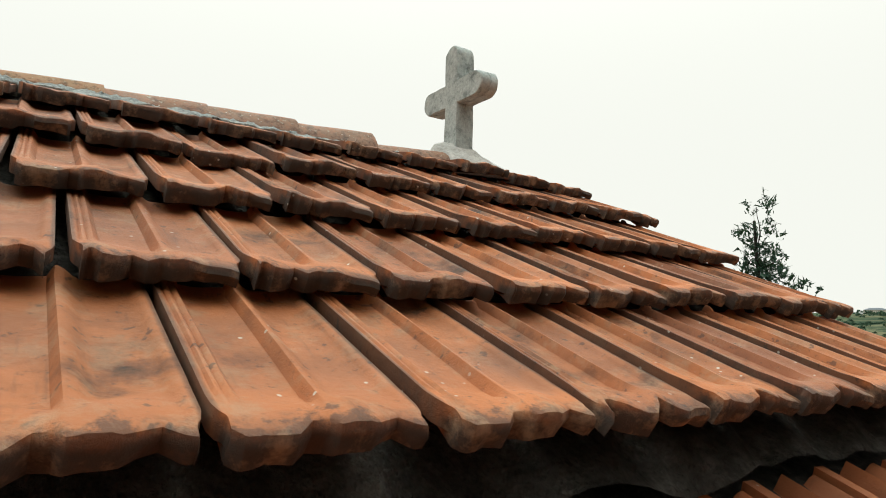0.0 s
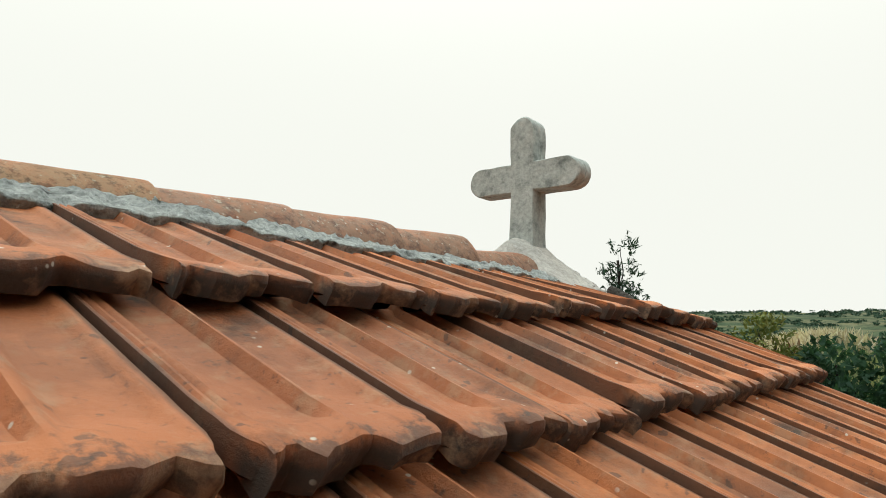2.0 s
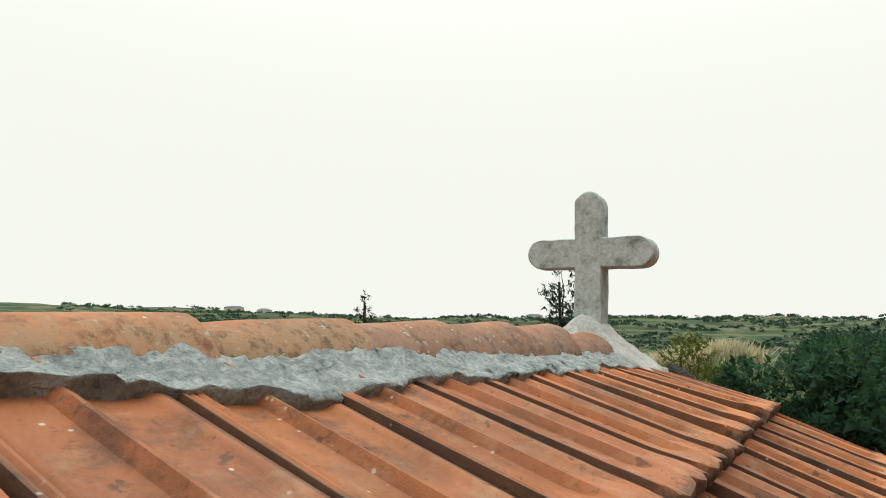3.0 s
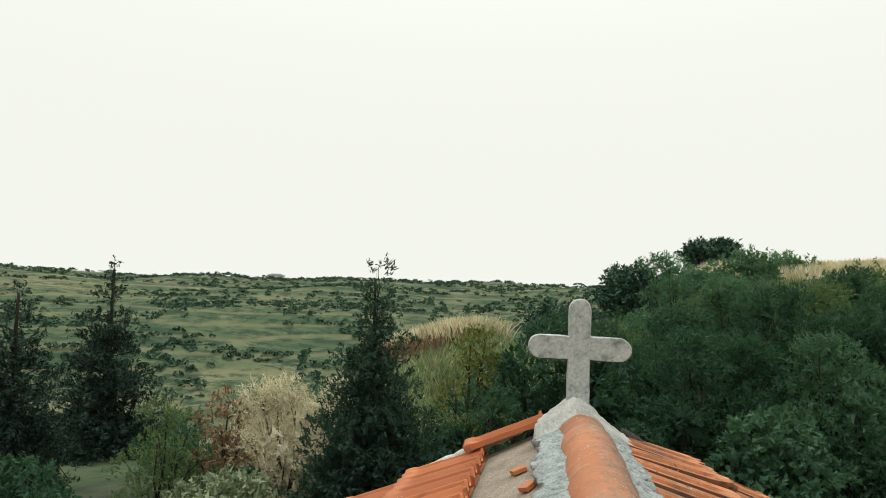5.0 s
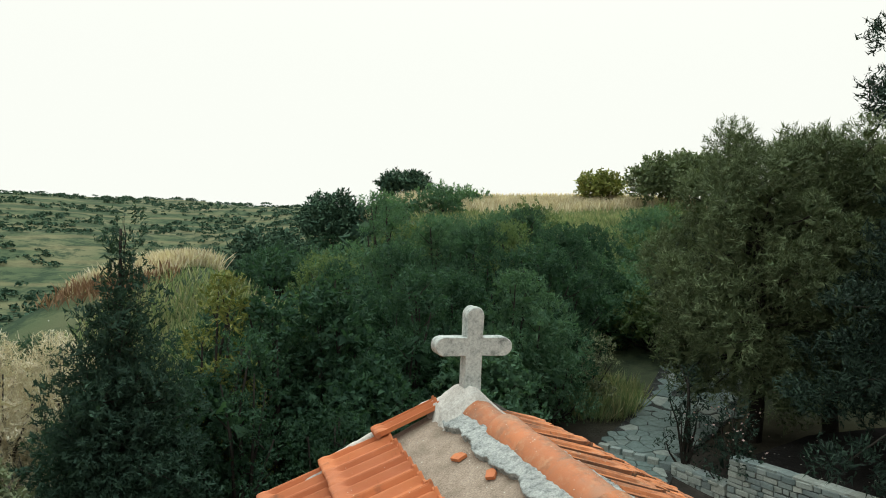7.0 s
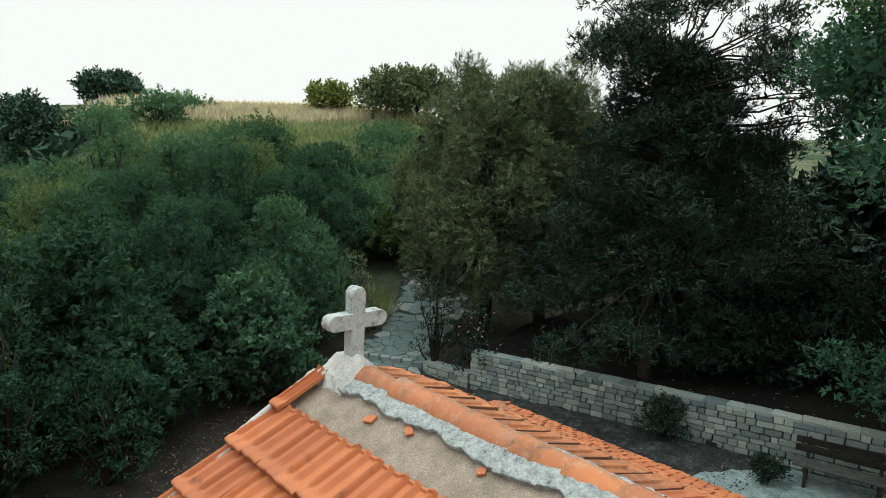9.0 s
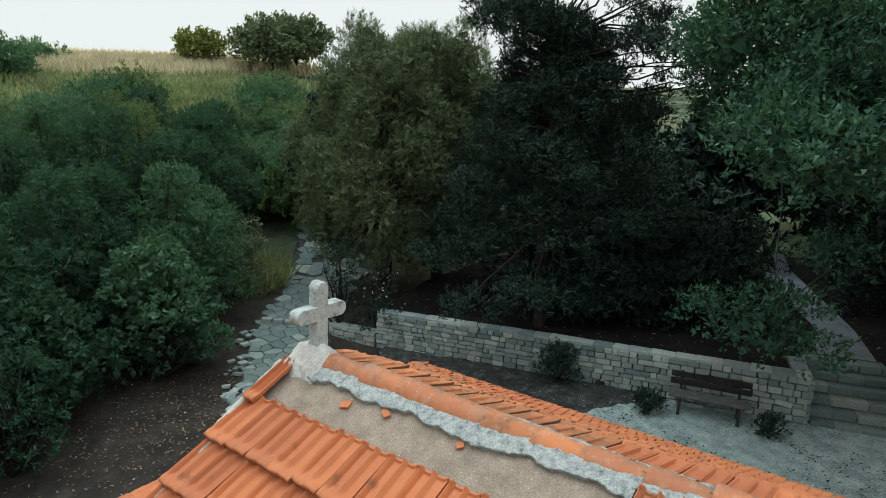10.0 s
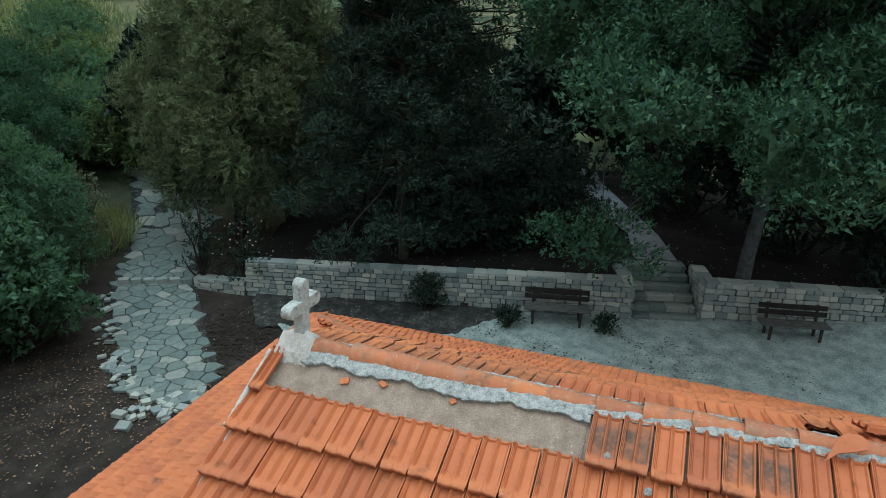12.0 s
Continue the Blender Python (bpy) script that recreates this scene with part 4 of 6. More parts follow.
def build_lower_roof():
    rnd = random.Random(15)
    lowc, lows = math.cos(A_LOW), math.sin(A_LOW)
    top_e = (EAVE_X - 1.72) / lowc
    slopes = (
        ("roof_aisle_east", Slope((EAVE_X, 0, LOW_DECK), (lowc, 0, -lows), (0, -1, 0)), -EAVE_Y, -SOUTH + 1.4, top_e),
        ("roof_aisle_west", Slope((-EAVE_X, 0, LOW_DECK), (-lowc, 0, -lows), (0, 1, 0)), SOUTH - 1.4, EAVE_Y, top_e),
        ("roof_aisle_north", Slope((0, EAVE_Y, LOW_DECK), (0, lowc, -lows), (1, 0, 0)), -EAVE_X, EAVE_X, (EAVE_Y - 0.10) / lowc))
    for name, sl, u0, u1, depth in slopes:
        north = name.endswith("north")
        # the deck, cut along the hips
        bm = bmesh.new()
        if north:
            corners = [(u0, 0), (u1, 0), (u1 - depth * lowc, -depth), (u0 + depth * lowc, -depth)]
        elif name.endswith("east"):
            corners = [(u0, 0), (u1, 0), (u1, -depth), (u0 + min(depth * lowc, EAVE_Y - 0.1), -depth)]
        else:
            corners = [(u0, 0), (u1, 0), (u1 - min(depth * lowc, EAVE_Y - 0.1), -depth), (u0, -depth)]
        a = [bm.verts.new(sl.at(u, s, -0.0)) for u, s in corners]
        f = bm.faces.new(a)
        r = bmesh.ops.extrude_face_region(bm, geom=[f])
        for v in r["geom"]:
            if isinstance(v, bmesh.types.BMVert):
                v.co -= sl.n * 0.05
        bmesh.ops.recalc_face_normals(bm, faces=bm.faces[:])
        par = tagged(part(name, bm, RUBBLE, smooth=False), "lower terracotta tiled roof skirting the chapel", "roof", kind="structure")
        # the east slope has the large tiles of the upper roof, the others smaller ones
        kinds, pitch, tw, tl = (TILES_AISLE, 0.3775, 0.24, TILE_L) if name.endswith("east") else (TILES_SMALL, 0.285, 0.185, 0.36)
        rows = int(depth / pitch) + 1
        cols = int((u1 - u0) / tw)
        for i in range(rows):
            s = 0.03 - i * pitch
            for c in range(cols):
                u = u0 + (c + 0.5) * tw
                # trim along the hips
                back = -(s - 0.2) * lowc
                if north and (u < u0 + back - 0.02 or u > u1 - back + 0.02):
                    continue
                if name.endswith("east") and u < u0 + min(back, EAVE_Y - 0.1) - 0.02:
                    continue
                if name.endswith("west") and u > u1 - min(back, EAVE_Y - 0.1) + 0.02:
                    continue
                if s - tl < -depth - 0.12:
                    continue
                lay_tile(sl, par, kinds, u, s, rnd, length=tl, lift=0.012, jitter=0.9 if name.endswith("east") else 0.35)
    # hip caps
    for sx in (1, -1):
        sink = 0.04 if sx > 0 else -0.03
        a = Vector((sx * EAVE_X, EAVE_Y, LOW_DECK - sink))
        b = Vector((sx * (EAVE_X - EAVE_Y + 0.15), 0.15, LOW_DECK - sink + (EAVE_Y - 0.15) * K_LOW))
        d = (a - b)
        n = int(d.length / 0.345)
        rot = d.normalized().to_track_quat("Y", "Z").to_matrix().to_4x4()
        hip = tagged(empty("roof_hip", b), "hip line of half-round terracotta tiles", "ridge", kind="structure")
        for k in range(n if sx > 0 else n + 1):
            ob = new("ridge_tile", RIDGE_MESHES[k % 4])
            ob.parent = hip
            ob.matrix_parent_inverse = hip.matrix_basis.inverted()
            ob.matrix_basis = Matrix.Translation(b + d * ((k + 1) / (n + 1))) @ rot
    # mortar fillet where the lower roof meets the rubble wall
    for sx in (1, -1):
        bm = bmesh.new()
        rows = []
        for i in range(151):
            y = 0.1 - i * 0.05
            z = EAVE_Z + (EAVE_X - 1.76) * K_LOW
            row = []
            for dx, dz in ((0.0, 0.03), (0.03, 0.022), (0.06, 0.008), (0.10, -0.02), (0.15, -0.07)):
                p = Vector((RX + sx * (1.715 + dx), y, z + dz))
                row.append(bm.verts.new(p + noise.noise_vector(p * 9) * 0.03 + noise.noise_vector(p * 30) * 0.010))
            rows.append(row)
        for u, w in zip(rows, rows[1:]):
            for j in range(4):
                bm.faces.new((u[j], u[j + 1], w[j + 1], w[j]))
        bmesh.ops.recalc_face_normals(bm, faces=bm.faces[:])
        tagged(part("wall_flashing", bm, RUBBLE), "lumpy mortar joint along the foot of the rubble wall", "mortar", kind="structure")


build_lower_roof()

# ---------------------------------------------------------------- retaining wall, steps, benches
def stone_mesh(seed, mat, bevel=0.065, wobble=0.07):
    bm = bmesh.new()
    bmesh.ops.create_cube(bm, size=1.0)
    bmesh.ops.bevel(bm, geom=bm.edges[:], offset=bevel, segments=1, affect="EDGES")
    rough(bm, wobble, 2.2, seed * 3.7)
    me = mesh_of("stone", bm, mat, False)
    return me


WALL_MESHES = [stone_mesh(s, WALL_STONE) for s in range(8)]
STEP_MESHES = [stone_mesh(s, FLAG_STONE, 0.05, 0.04) for s in range(8, 12)]


def stone_run(name, a, b, top, label, bottom=-0.1, capped=True, seed=1, depth=0.34, face=(-1, 0, 0), grade=(1.0, 1.0)):
    """A straight run of coursed stone wall: a mortar core with a face of single stones."""
    rnd = random.Random(seed)
    d = (b - a)
    d.z = 0
    length = d.length
    ux = d.normalized()
    out = Vector((ux.y, -ux.x, 0))
    if out.dot(Vector(face)) < 0:
        out = -out
    rot = Matrix((ux, -out, Vector((0, 0, 1)))).transposed().to_4x4()
    bm = bmesh.new()
    box(bm, (length - 0.12, depth - 0.05, top - bottom - 0.02), Matrix.Translation((a + b) / 2 - out * (depth / 2 + 0.01) + Vector((0, 0, (top + bottom) / 2 - 0.01 - a.z))) @ rot)
    wall = part(name, bm, RUBBLE, smooth=False)
    tagged(wall, label, "wall", kind="structure")
    def lift(x):
        return grade[0] + (grade[1] - grade[0]) * x / length

    for v in wall.data.vertices:
        if v.co.z > bottom + 0.1:
            v.co.z *= lift((v.co - a).dot(ux))
    z = bottom
    while z < top - 0.06:
        h = rnd.uniform(0.10, 0.19)
        if z + h > top - 0.07:
            h = top - z - 0.005
        x = 0.0
        while x < length - 0.03:
            w = min(rnd.uniform(0.13, 0.36), length - x)
            ob = new("stone", rnd.choice(WALL_MESHES))
            p = a + ux * (x + w / 2) - out * (0.05 - rnd.uniform(0, 0.022)) + Vector((0, 0, (z + h / 2) * lift(x + w / 2) - a.z))
            ob.matrix_world = Matrix.Translation(p) @ rot @ pose(0, 0, 0, rnd.gauss(0, 1.5), rnd.gauss(0, 2.4), 0) @ Matrix.Diagonal((w - rnd.uniform(0.008, 0.028), 0.16, h * lift(x + w / 2) - rnd.uniform(0.006, 0.026), 1))
            ob.parent = wall
            x += w
        z += h
    if capped:
        x = 0.0
        while x < length - 0.02:
            w = min(rnd.uniform(0.3, 0.6), length - x)
            ob = new("capstone", rnd.choice(WALL_MESHES))
            p = a + ux * (x + w / 2) - out * (depth / 2 - 0.02) + Vector((0, 0, (top + 0.005) * lift(x + w / 2) - a.z))
            ob.matrix_world = Matrix.Translation(p) @ rot @ pose(0, 0, 0, rnd.gauss(0, 0.8), rnd.gauss(0, 0.8), 0) @ Matrix.Diagonal((w - 0.01, depth, 0.06, 1))
            ob.parent = wall
            x += w
    return wall


stone_run("wall_terrace_north", WALL_A, WALL_B, WALL_TOP, "pale coursed limestone retaining wall under the trees", seed=2, grade=(0.86, 1.05))
stone_run("wall_terrace_south", WALL_C, WALL_D, WALL_TOP, "pale coursed limestone retaining wall beside the steps", seed=3, grade=(1.05, 1.05))
side = Vector((1.25, 0.32, 0))
stone_run("wall_step_north", WALL_B + Vector((0.03, -0.03, 0)), WALL_B + side, WALL_TOP, "stone cheek wall of the steps", seed=4, face=(0, -1, 0))
stone_run("wall_step_south", WALL_C + Vector((0.03, 0.03, 0)), WALL_C + side + Vector((0, 0.03, 0)), WALL_TOP, "stone cheek wall of the steps", seed=6, face=(0, 1, 0))
stone_run("wall_low", Vector((8.35, 8.55, 0)), WALL_A + Vector((-0.02, 0.05, 0)), 0.28, "low broken stone kerb beside the path", seed=5)


def build_steps():
    a, b = WALL_B + Vector((0.12, -0.06, 0)), WALL_C + Vector((-0.06, 0.08, 0))
    d = b - a
    ux = d.normalized()
    back = Vector((-ux.y, ux.x, 0))
    if back.x < 0:
        back = -back
    rot = Matrix((ux, back, Vector((0, 0, 1)))).transposed().to_4x4()
    steps = tagged(empty("stone_steps", (a + b) / 2), "five worn limestone steps up to the terrace", "steps")
    rnd = random.Random(3)
    n, rise, tread = 6, WALL_TOP / 6, 0.27
    for i in range(n):
        x = 0.0
        while x < d.length - 0.02:
            w = min(rnd.uniform(0.35, 0.75), d.length - x)
            ob = new("step_stone", rnd.choice(STEP_MESHES))
            dep = 0.36
            p = a + ux * (x + w / 2) + back * (i * tread + dep / 2 - 0.1) + Vector((0, 0, rise * (i + 0.5)))
            ob.matrix_world = Matrix.Translation(p) @ rot @ Matrix.Diagonal((w - 0.006, dep, rise - 0.004, 1))
            ob.parent = steps
            ob.matrix_parent_inverse = steps.matrix_basis.inverted()
            x += w
    bm = bmesh.new()
    for i in range(n):
        box(bm, (d.length - 0.02, (n - i) * tread, rise), Matrix.Translation((a + b) / 2 + back * (i * tread + 0.1 + (n - i) * tread / 2) + Vector((0, 0, rise * (i + 0.5) - 0.012))) @ rot)
    core = part("core", bm, RUBBLE, steps, smooth=False)
    core.matrix_parent_inverse = steps.matrix_basis.inverted()


build_steps()


def build_bench(loc, yaw, label):
    base = tagged(empty("bench"), label, "bench", "garden benches")
    L = 1.55

    def plank(name, size, at, rx=0, wood=WOOD_DARK):
        bm = bmesh.new()
        box(bm, size, pose(*at, rx), 0.008)
        part(name, bm, wood, base)

    for k in range(3):
        plank("seat_plank", (L, 0.125, 0.035), (0, 0.14 * k, 0.44), wood=WOOD_GREY)
    for k in range(2):
        plank("back_plank", (L, 0.03, 0.12), (0, 0.36 + 0.03 * k, 0.62 + 0.15 * k), -12)
    for x in (-0.56, 0.56):
        bm = bmesh.new()
        box(bm, (0.06, 0.05, 0.44), pose(x, -0.02, 0.21), 0.006)
        part("leg", bm, IRON, base)
        bm = bmesh.new()
        box(bm, (0.06, 0.05, 0.86), pose(x, 0.37, 0.42, -6), 0.006)
        part("leg", bm, IRON, base)
        bm = bmesh.new()
        box(bm, (0.05, 0.44, 0.045), pose(x, 0.16, 0.40), 0.006)
        part("bearer", bm, IRON, base)
    base.matrix_world = pose(*loc, 0, 0, yaw)
    return base


WALL_YAW = math.degrees(math.atan2((WALL_B - WALL_A).y, (WALL_B - WALL_A).x))
build_bench((9.78, -0.82, 0.02), WALL_YAW + 0, "dark weathered wooden bench against the stone wall")
build_bench((11.08, -6.15, 0.02), WALL_YAW + 0, "dark weathered wooden bench beside the stone steps")


def build_drain():
    bm = bmesh.new()
    p = WALL_A + (WALL_B - WALL_A) * 0.585
    # no opening: a near-black block stands for the dark inside of the hole
    box(bm, (0.10, 0.2, 0.13), pose(p.x - 0.03, p.y, 0.14, 0, 0, WALL_YAW - 90))
    tagged(part("drain_hole", bm, BARK_DARK, smooth=False), "near-black block standing for a weep hole in the wall", "drain hole")


build_drain()


# ---------------------------------------------------------------- flagstone path
def clip_cell(poly, p, q):
    """Keep of poly what is nearer to p than to q."""
    m, d = (p + q) / 2, q - p
    out = []
    for i in range(len(poly)):
        a, b = poly[i], poly[(i + 1) % len(poly)]
        fa, fb = (a - m).dot(d), (b - m).dot(d)
        if fa <= 0:
            out.append(a)
        if fa * fb < 0:
            out.append(a + (b - a) * (fa / (fa - fb)))
    return out


PATH_MID = [Vector((4.42, 5.70)), Vector((5.85, 7.40)), Vector((7.90, 9.45)), Vector((11.4, 11.8)), Vector((14.6, 14.6))]
PATH_HALF = [0.80, 0.92, 1.0, 1.2, 1.3]


def near_path(p):
    best, wid = 1e9, 1.0
    for i in range(len(PATH_MID) - 1):
        a, b = PATH_MID[i], PATH_MID[i + 1]
        t = max(0.0, min(1.0, (p - a).dot(b - a) / (b - a).length_squared))
        d = (p - a - (b - a) * t).length
        if d < best:
            best, wid = d, PATH_HALF[i] + (PATH_HALF[i + 1] - PATH_HALF[i]) * t
    return best, wid


def flag(poly, z, h, mat, rnd):
    """A flat stone with worn edges from a convex outline."""
    c = sum(poly, Vector((0, 0))) / len(poly)
    bm = bmesh.new()
    lev = []
    for k, (shr, zz) in enumerate(((0.0, -h), (0.0, -0.012), (0.014, 0.0))):
        ring = []
        for p in poly:
            d = (p - c)
            q = d * max(0.1, 1 - (0.012 + shr) / max(0.03, d.length))
            ring.append(bm.verts.new((q.x, q.y, zz)))
        lev.append(ring)
    for a, b in zip(lev, lev[1:]):
        for i in range(len(a)):
            j = (i + 1) % len(a)
            bm.faces.new((a[i], a[j], b[j], b[i]))
    bm.faces.new(lev[-1])
    ob = new("flagstone", mesh_of("flagstone", bm, mat, False))
    gx = math.degrees(math.atan((ground_z(c.x + 0.2, c.y) - ground_z(c.x - 0.2, c.y)) / 0.4))
    gy = math.degrees(math.atan((ground_z(c.x, c.y + 0.2) - ground_z(c.x, c.y - 0.2)) / 0.4))
    ob.matrix_world = pose(c.x, c.y, z, gy + rnd.gauss(0, 0.9), -gx + rnd.gauss(0, 0.9), 0)
    return ob


def build_path():
    rnd = random.Random(12)
    bm = bmesh.new()
    rows = []
    for i in range(len(PATH_MID)):
        d = (PATH_MID[min(i + 1, len(PATH_MID) - 1)] - PATH_MID[max(i - 1, 0)]).normalized()
        nrm = Vector((-d.y, d.x)) * PATH_HALF[i]
        row = []
        for s in (-1.02, -0.5, 0, 0.5, 1.02):
            p = PATH_MID[i] + nrm * s
            row.append(bm.verts.new((p.x, p.y, ground_z(p.x, p.y) + 0.02)))
        rows.append(row)
    for a, b in zip(rows, rows[1:]):
        for j in range(4):
            bm.faces.new((a[j], a[j + 1], b[j + 1], b[j]))
    bmesh.ops.subdivide_edges(bm, edges=bm.edges[:], cuts=6, use_grid_fill=True)
    for v in bm.verts:
        v.co.z = ground_z(v.co.x, v.co.y) + 0.012
    bmesh.ops.recalc_face_normals(bm, faces=bm.faces[:])
    path = tagged(part("path", bm, DARK_EARTH), "crazy paved flagstone path with mortared joints", "path", kind="structure")
    pts = []
    tries = 0
    while tries < 14000 and len(pts) < 460:
        tries += 1
        p = Vector((rnd.uniform(3.4, 15.0), rnd.uniform(4.8, 15.0)))
        d, w = near_path(p)
        if d > w + 0.25:
            continue
        if all((p - q).length > 0.25 + 0.14 * smooth01(8, 11, p.x) + 0.13 * noise.noise(p.to_3d() * 2.1) for q in pts):
            pts.append(p)
    for p in pts:
        d, w = near_path(p)
        if d > w - 0.05:
            continue
        cell = [p + Vector((0.45 * math.cos(a), 0.45 * math.sin(a))) for a in (k * math.pi / 5 for k in range(10))]
        for q in pts:
            if q is not p and (q - p).length < 0.85:
                cell = clip_cell(cell, p, q)
        if len(cell) < 3:
            continue
        ob = flag(cell, ground_z(p.x, p.y) + 0.035 + rnd.uniform(-0.004, 0.006), 0.06, FLAG_STONE, rnd)
        ob.parent = path
    # a course of kerb stones across the path, and along its outer edge
    for k in range(7):
        p = Vector((7.55, 10.35)).lerp(Vector((8.6, 8.35)), (k + 0.5) / 7)
        ob = new("kerb_stone", WALL_MESHES[k % 8])
        ob.matrix_world = pose(p.x, p.y, ground_z(p.x, p.y) + 0.07, 0, 0, -45 + rnd.gauss(0, 3)) @ Matrix.Diagonal((0.25, 0.2, 0.16, 1))
        ob.parent = path
    # loose rubble along the outer edge of the path
    for k in range(120):
        t = rnd.random()
        i = 0 if t < 0.5 else 1
        a, b = PATH_MID[i], PATH_MID[i + 1]
        d = (b - a).normalized()
        p = a + (b - a) * rnd.random() + Vector((-d.y, d.x)) * (PATH_HALF[i] + rnd.uniform(-0.05, 0.45))
        if k < 60:
            p = PATH_MID[0] + Vector((rnd.gauss(-0.55, 0.42), rnd.gauss(-0.35, 0.4)))
        s = rnd.uniform(0.05, 0.2)
        ob = new("loose_stone", rnd.choice(WALL_MESHES))
        ob.matrix_world = pose(p.x, p.y, ground_z(p.x, p.y) + s * 0.1, rnd.gauss(0, 8), rnd.gauss(0, 8), rnd.uniform(0, 360)) @ Matrix.Diagonal((s * 1.3, s, s * 0.45, 1))
        tagged(ob, "loose pale limestone beside the path", "stone", "loose stones")


build_path()


def build_upper_path():
    """Paved way that runs on from the head of the steps over the terrace."""
    bm = bmesh.new()
    mids = [((12.45, -2.35), (12.62, -3.55)), ((14.9, -2.0), (15.2, -2.85)), ((17.6, -0.75), (18.2, -1.7)), ((20.3, 0.55), (21.4, -0.45)), ((26, 2.1), (26.8, 0.8)), ((33.3, 2.8), (33.8, 1.6))]
    rows = [[bm.verts.new((x, y, WALL_TOP - 0.035)) for x, y in (l, ((l[0] + r[0]) / 2, (l[1] + r[1]) / 2), r)] for l, r in mids]
    for u, w in zip(rows, rows[1:]):
        for j in range(2):
            bm.faces.new((u[j], u[j + 1], w[j + 1], w[j]))
    bmesh.ops.recalc_face_normals(bm, faces=bm.faces[:])
    tagged(part("path_upper", bm, FLAG_PALE), "pale paved way leading away under the trees", "path", kind="structure")


build_upper_path()


# ---------------------------------------------------------------- plants
def unit(v):
    return v / (np.linalg.norm(v, axis=1, keepdims=True) + 1e-9)


UP = np.array([0.0, 0.0, 1.0])


def spray_leaves(tips, outward, per, reach, size, aspect, rng, droop=0.0):
    """Leaves along short twigs: per leaves on each twig that starts at tips and runs outwards and up."""
    n = len(tips)
    way = unit(outward + UP * (0.40 - droop) + rng.normal(size=(n, 3)) * 0.45)
    t = rng.uniform(-0.3, 1.0, size=(n, per, 1))
    fan = rng.normal(size=(n, per, 3))
    c = (tips[:, None] + way[:, None] * t * reach + fan * reach * 0.30 * (1.1 - np.abs(t))).reshape(-1, 3)
    along = unit(np.repeat(way, per, 0) * 0.8 + rng.normal(size=(n * per, 3)) * 0.6)
    face = unit(np.repeat(outward, per, 0) * 0.6 + UP * 0.6 + rng.normal(size=(n * per, 3)) * 0.55)
    b = unit(np.cross(face, along))
    s = size * rng.uniform(0.6, 1.35, size=(n * per, 1))
    return np.stack([c + b * s * aspect * 1.1 - along * s, c - b * s * aspect * 1.1 - along * s * 0.8, c + along * s * 1.2], 1)


def shell_points(rng, n, centre, radii, inner=0.55, flat=0.0):
    d = rng.normal(size=(n, 3))
    d /= np.linalg.norm(d, axis=1, keepdims=True)
    low = (d[:, 2] < -0.25) & (rng.random(n) < flat)
    d[low, 2] *= -1
    r = rng.uniform(inner ** 3, 1.0, size=(n, 1)) ** (1 / 3)
    return np.array(centre) + d * r * np.array(radii), d


def limb(bm, a, b, r0, r1, seg=6, bends=3, wob=0.06, seed=0.0):
    a, b = Vector(a), Vector(b)
    d = b - a
    q = d.to_track_quat("Z", "Y").to_matrix()
    prev = None
    for i in range(bends + 1):
        t = i / bends
        c = a + d * t + noise.noise_vector(Vector((seed, t * 2.3, seed * 0.7))) * wob * d.length * (0 < i)
        r = r0 + (r1 - r0) * t
        ring = [bm.verts.new(c + q @ Vector((r * math.cos(2 * math.pi * k / seg), r * math.sin(2 * math.pi * k / seg), 0))) for k in range(seg)]
        if prev:
            for k in range(seg):
                j = (k + 1) % seg
                bm.faces.new((prev[k], prev[j], ring[j], ring[k]))
        prev = ring
    bm.faces.new(prev)
    return b


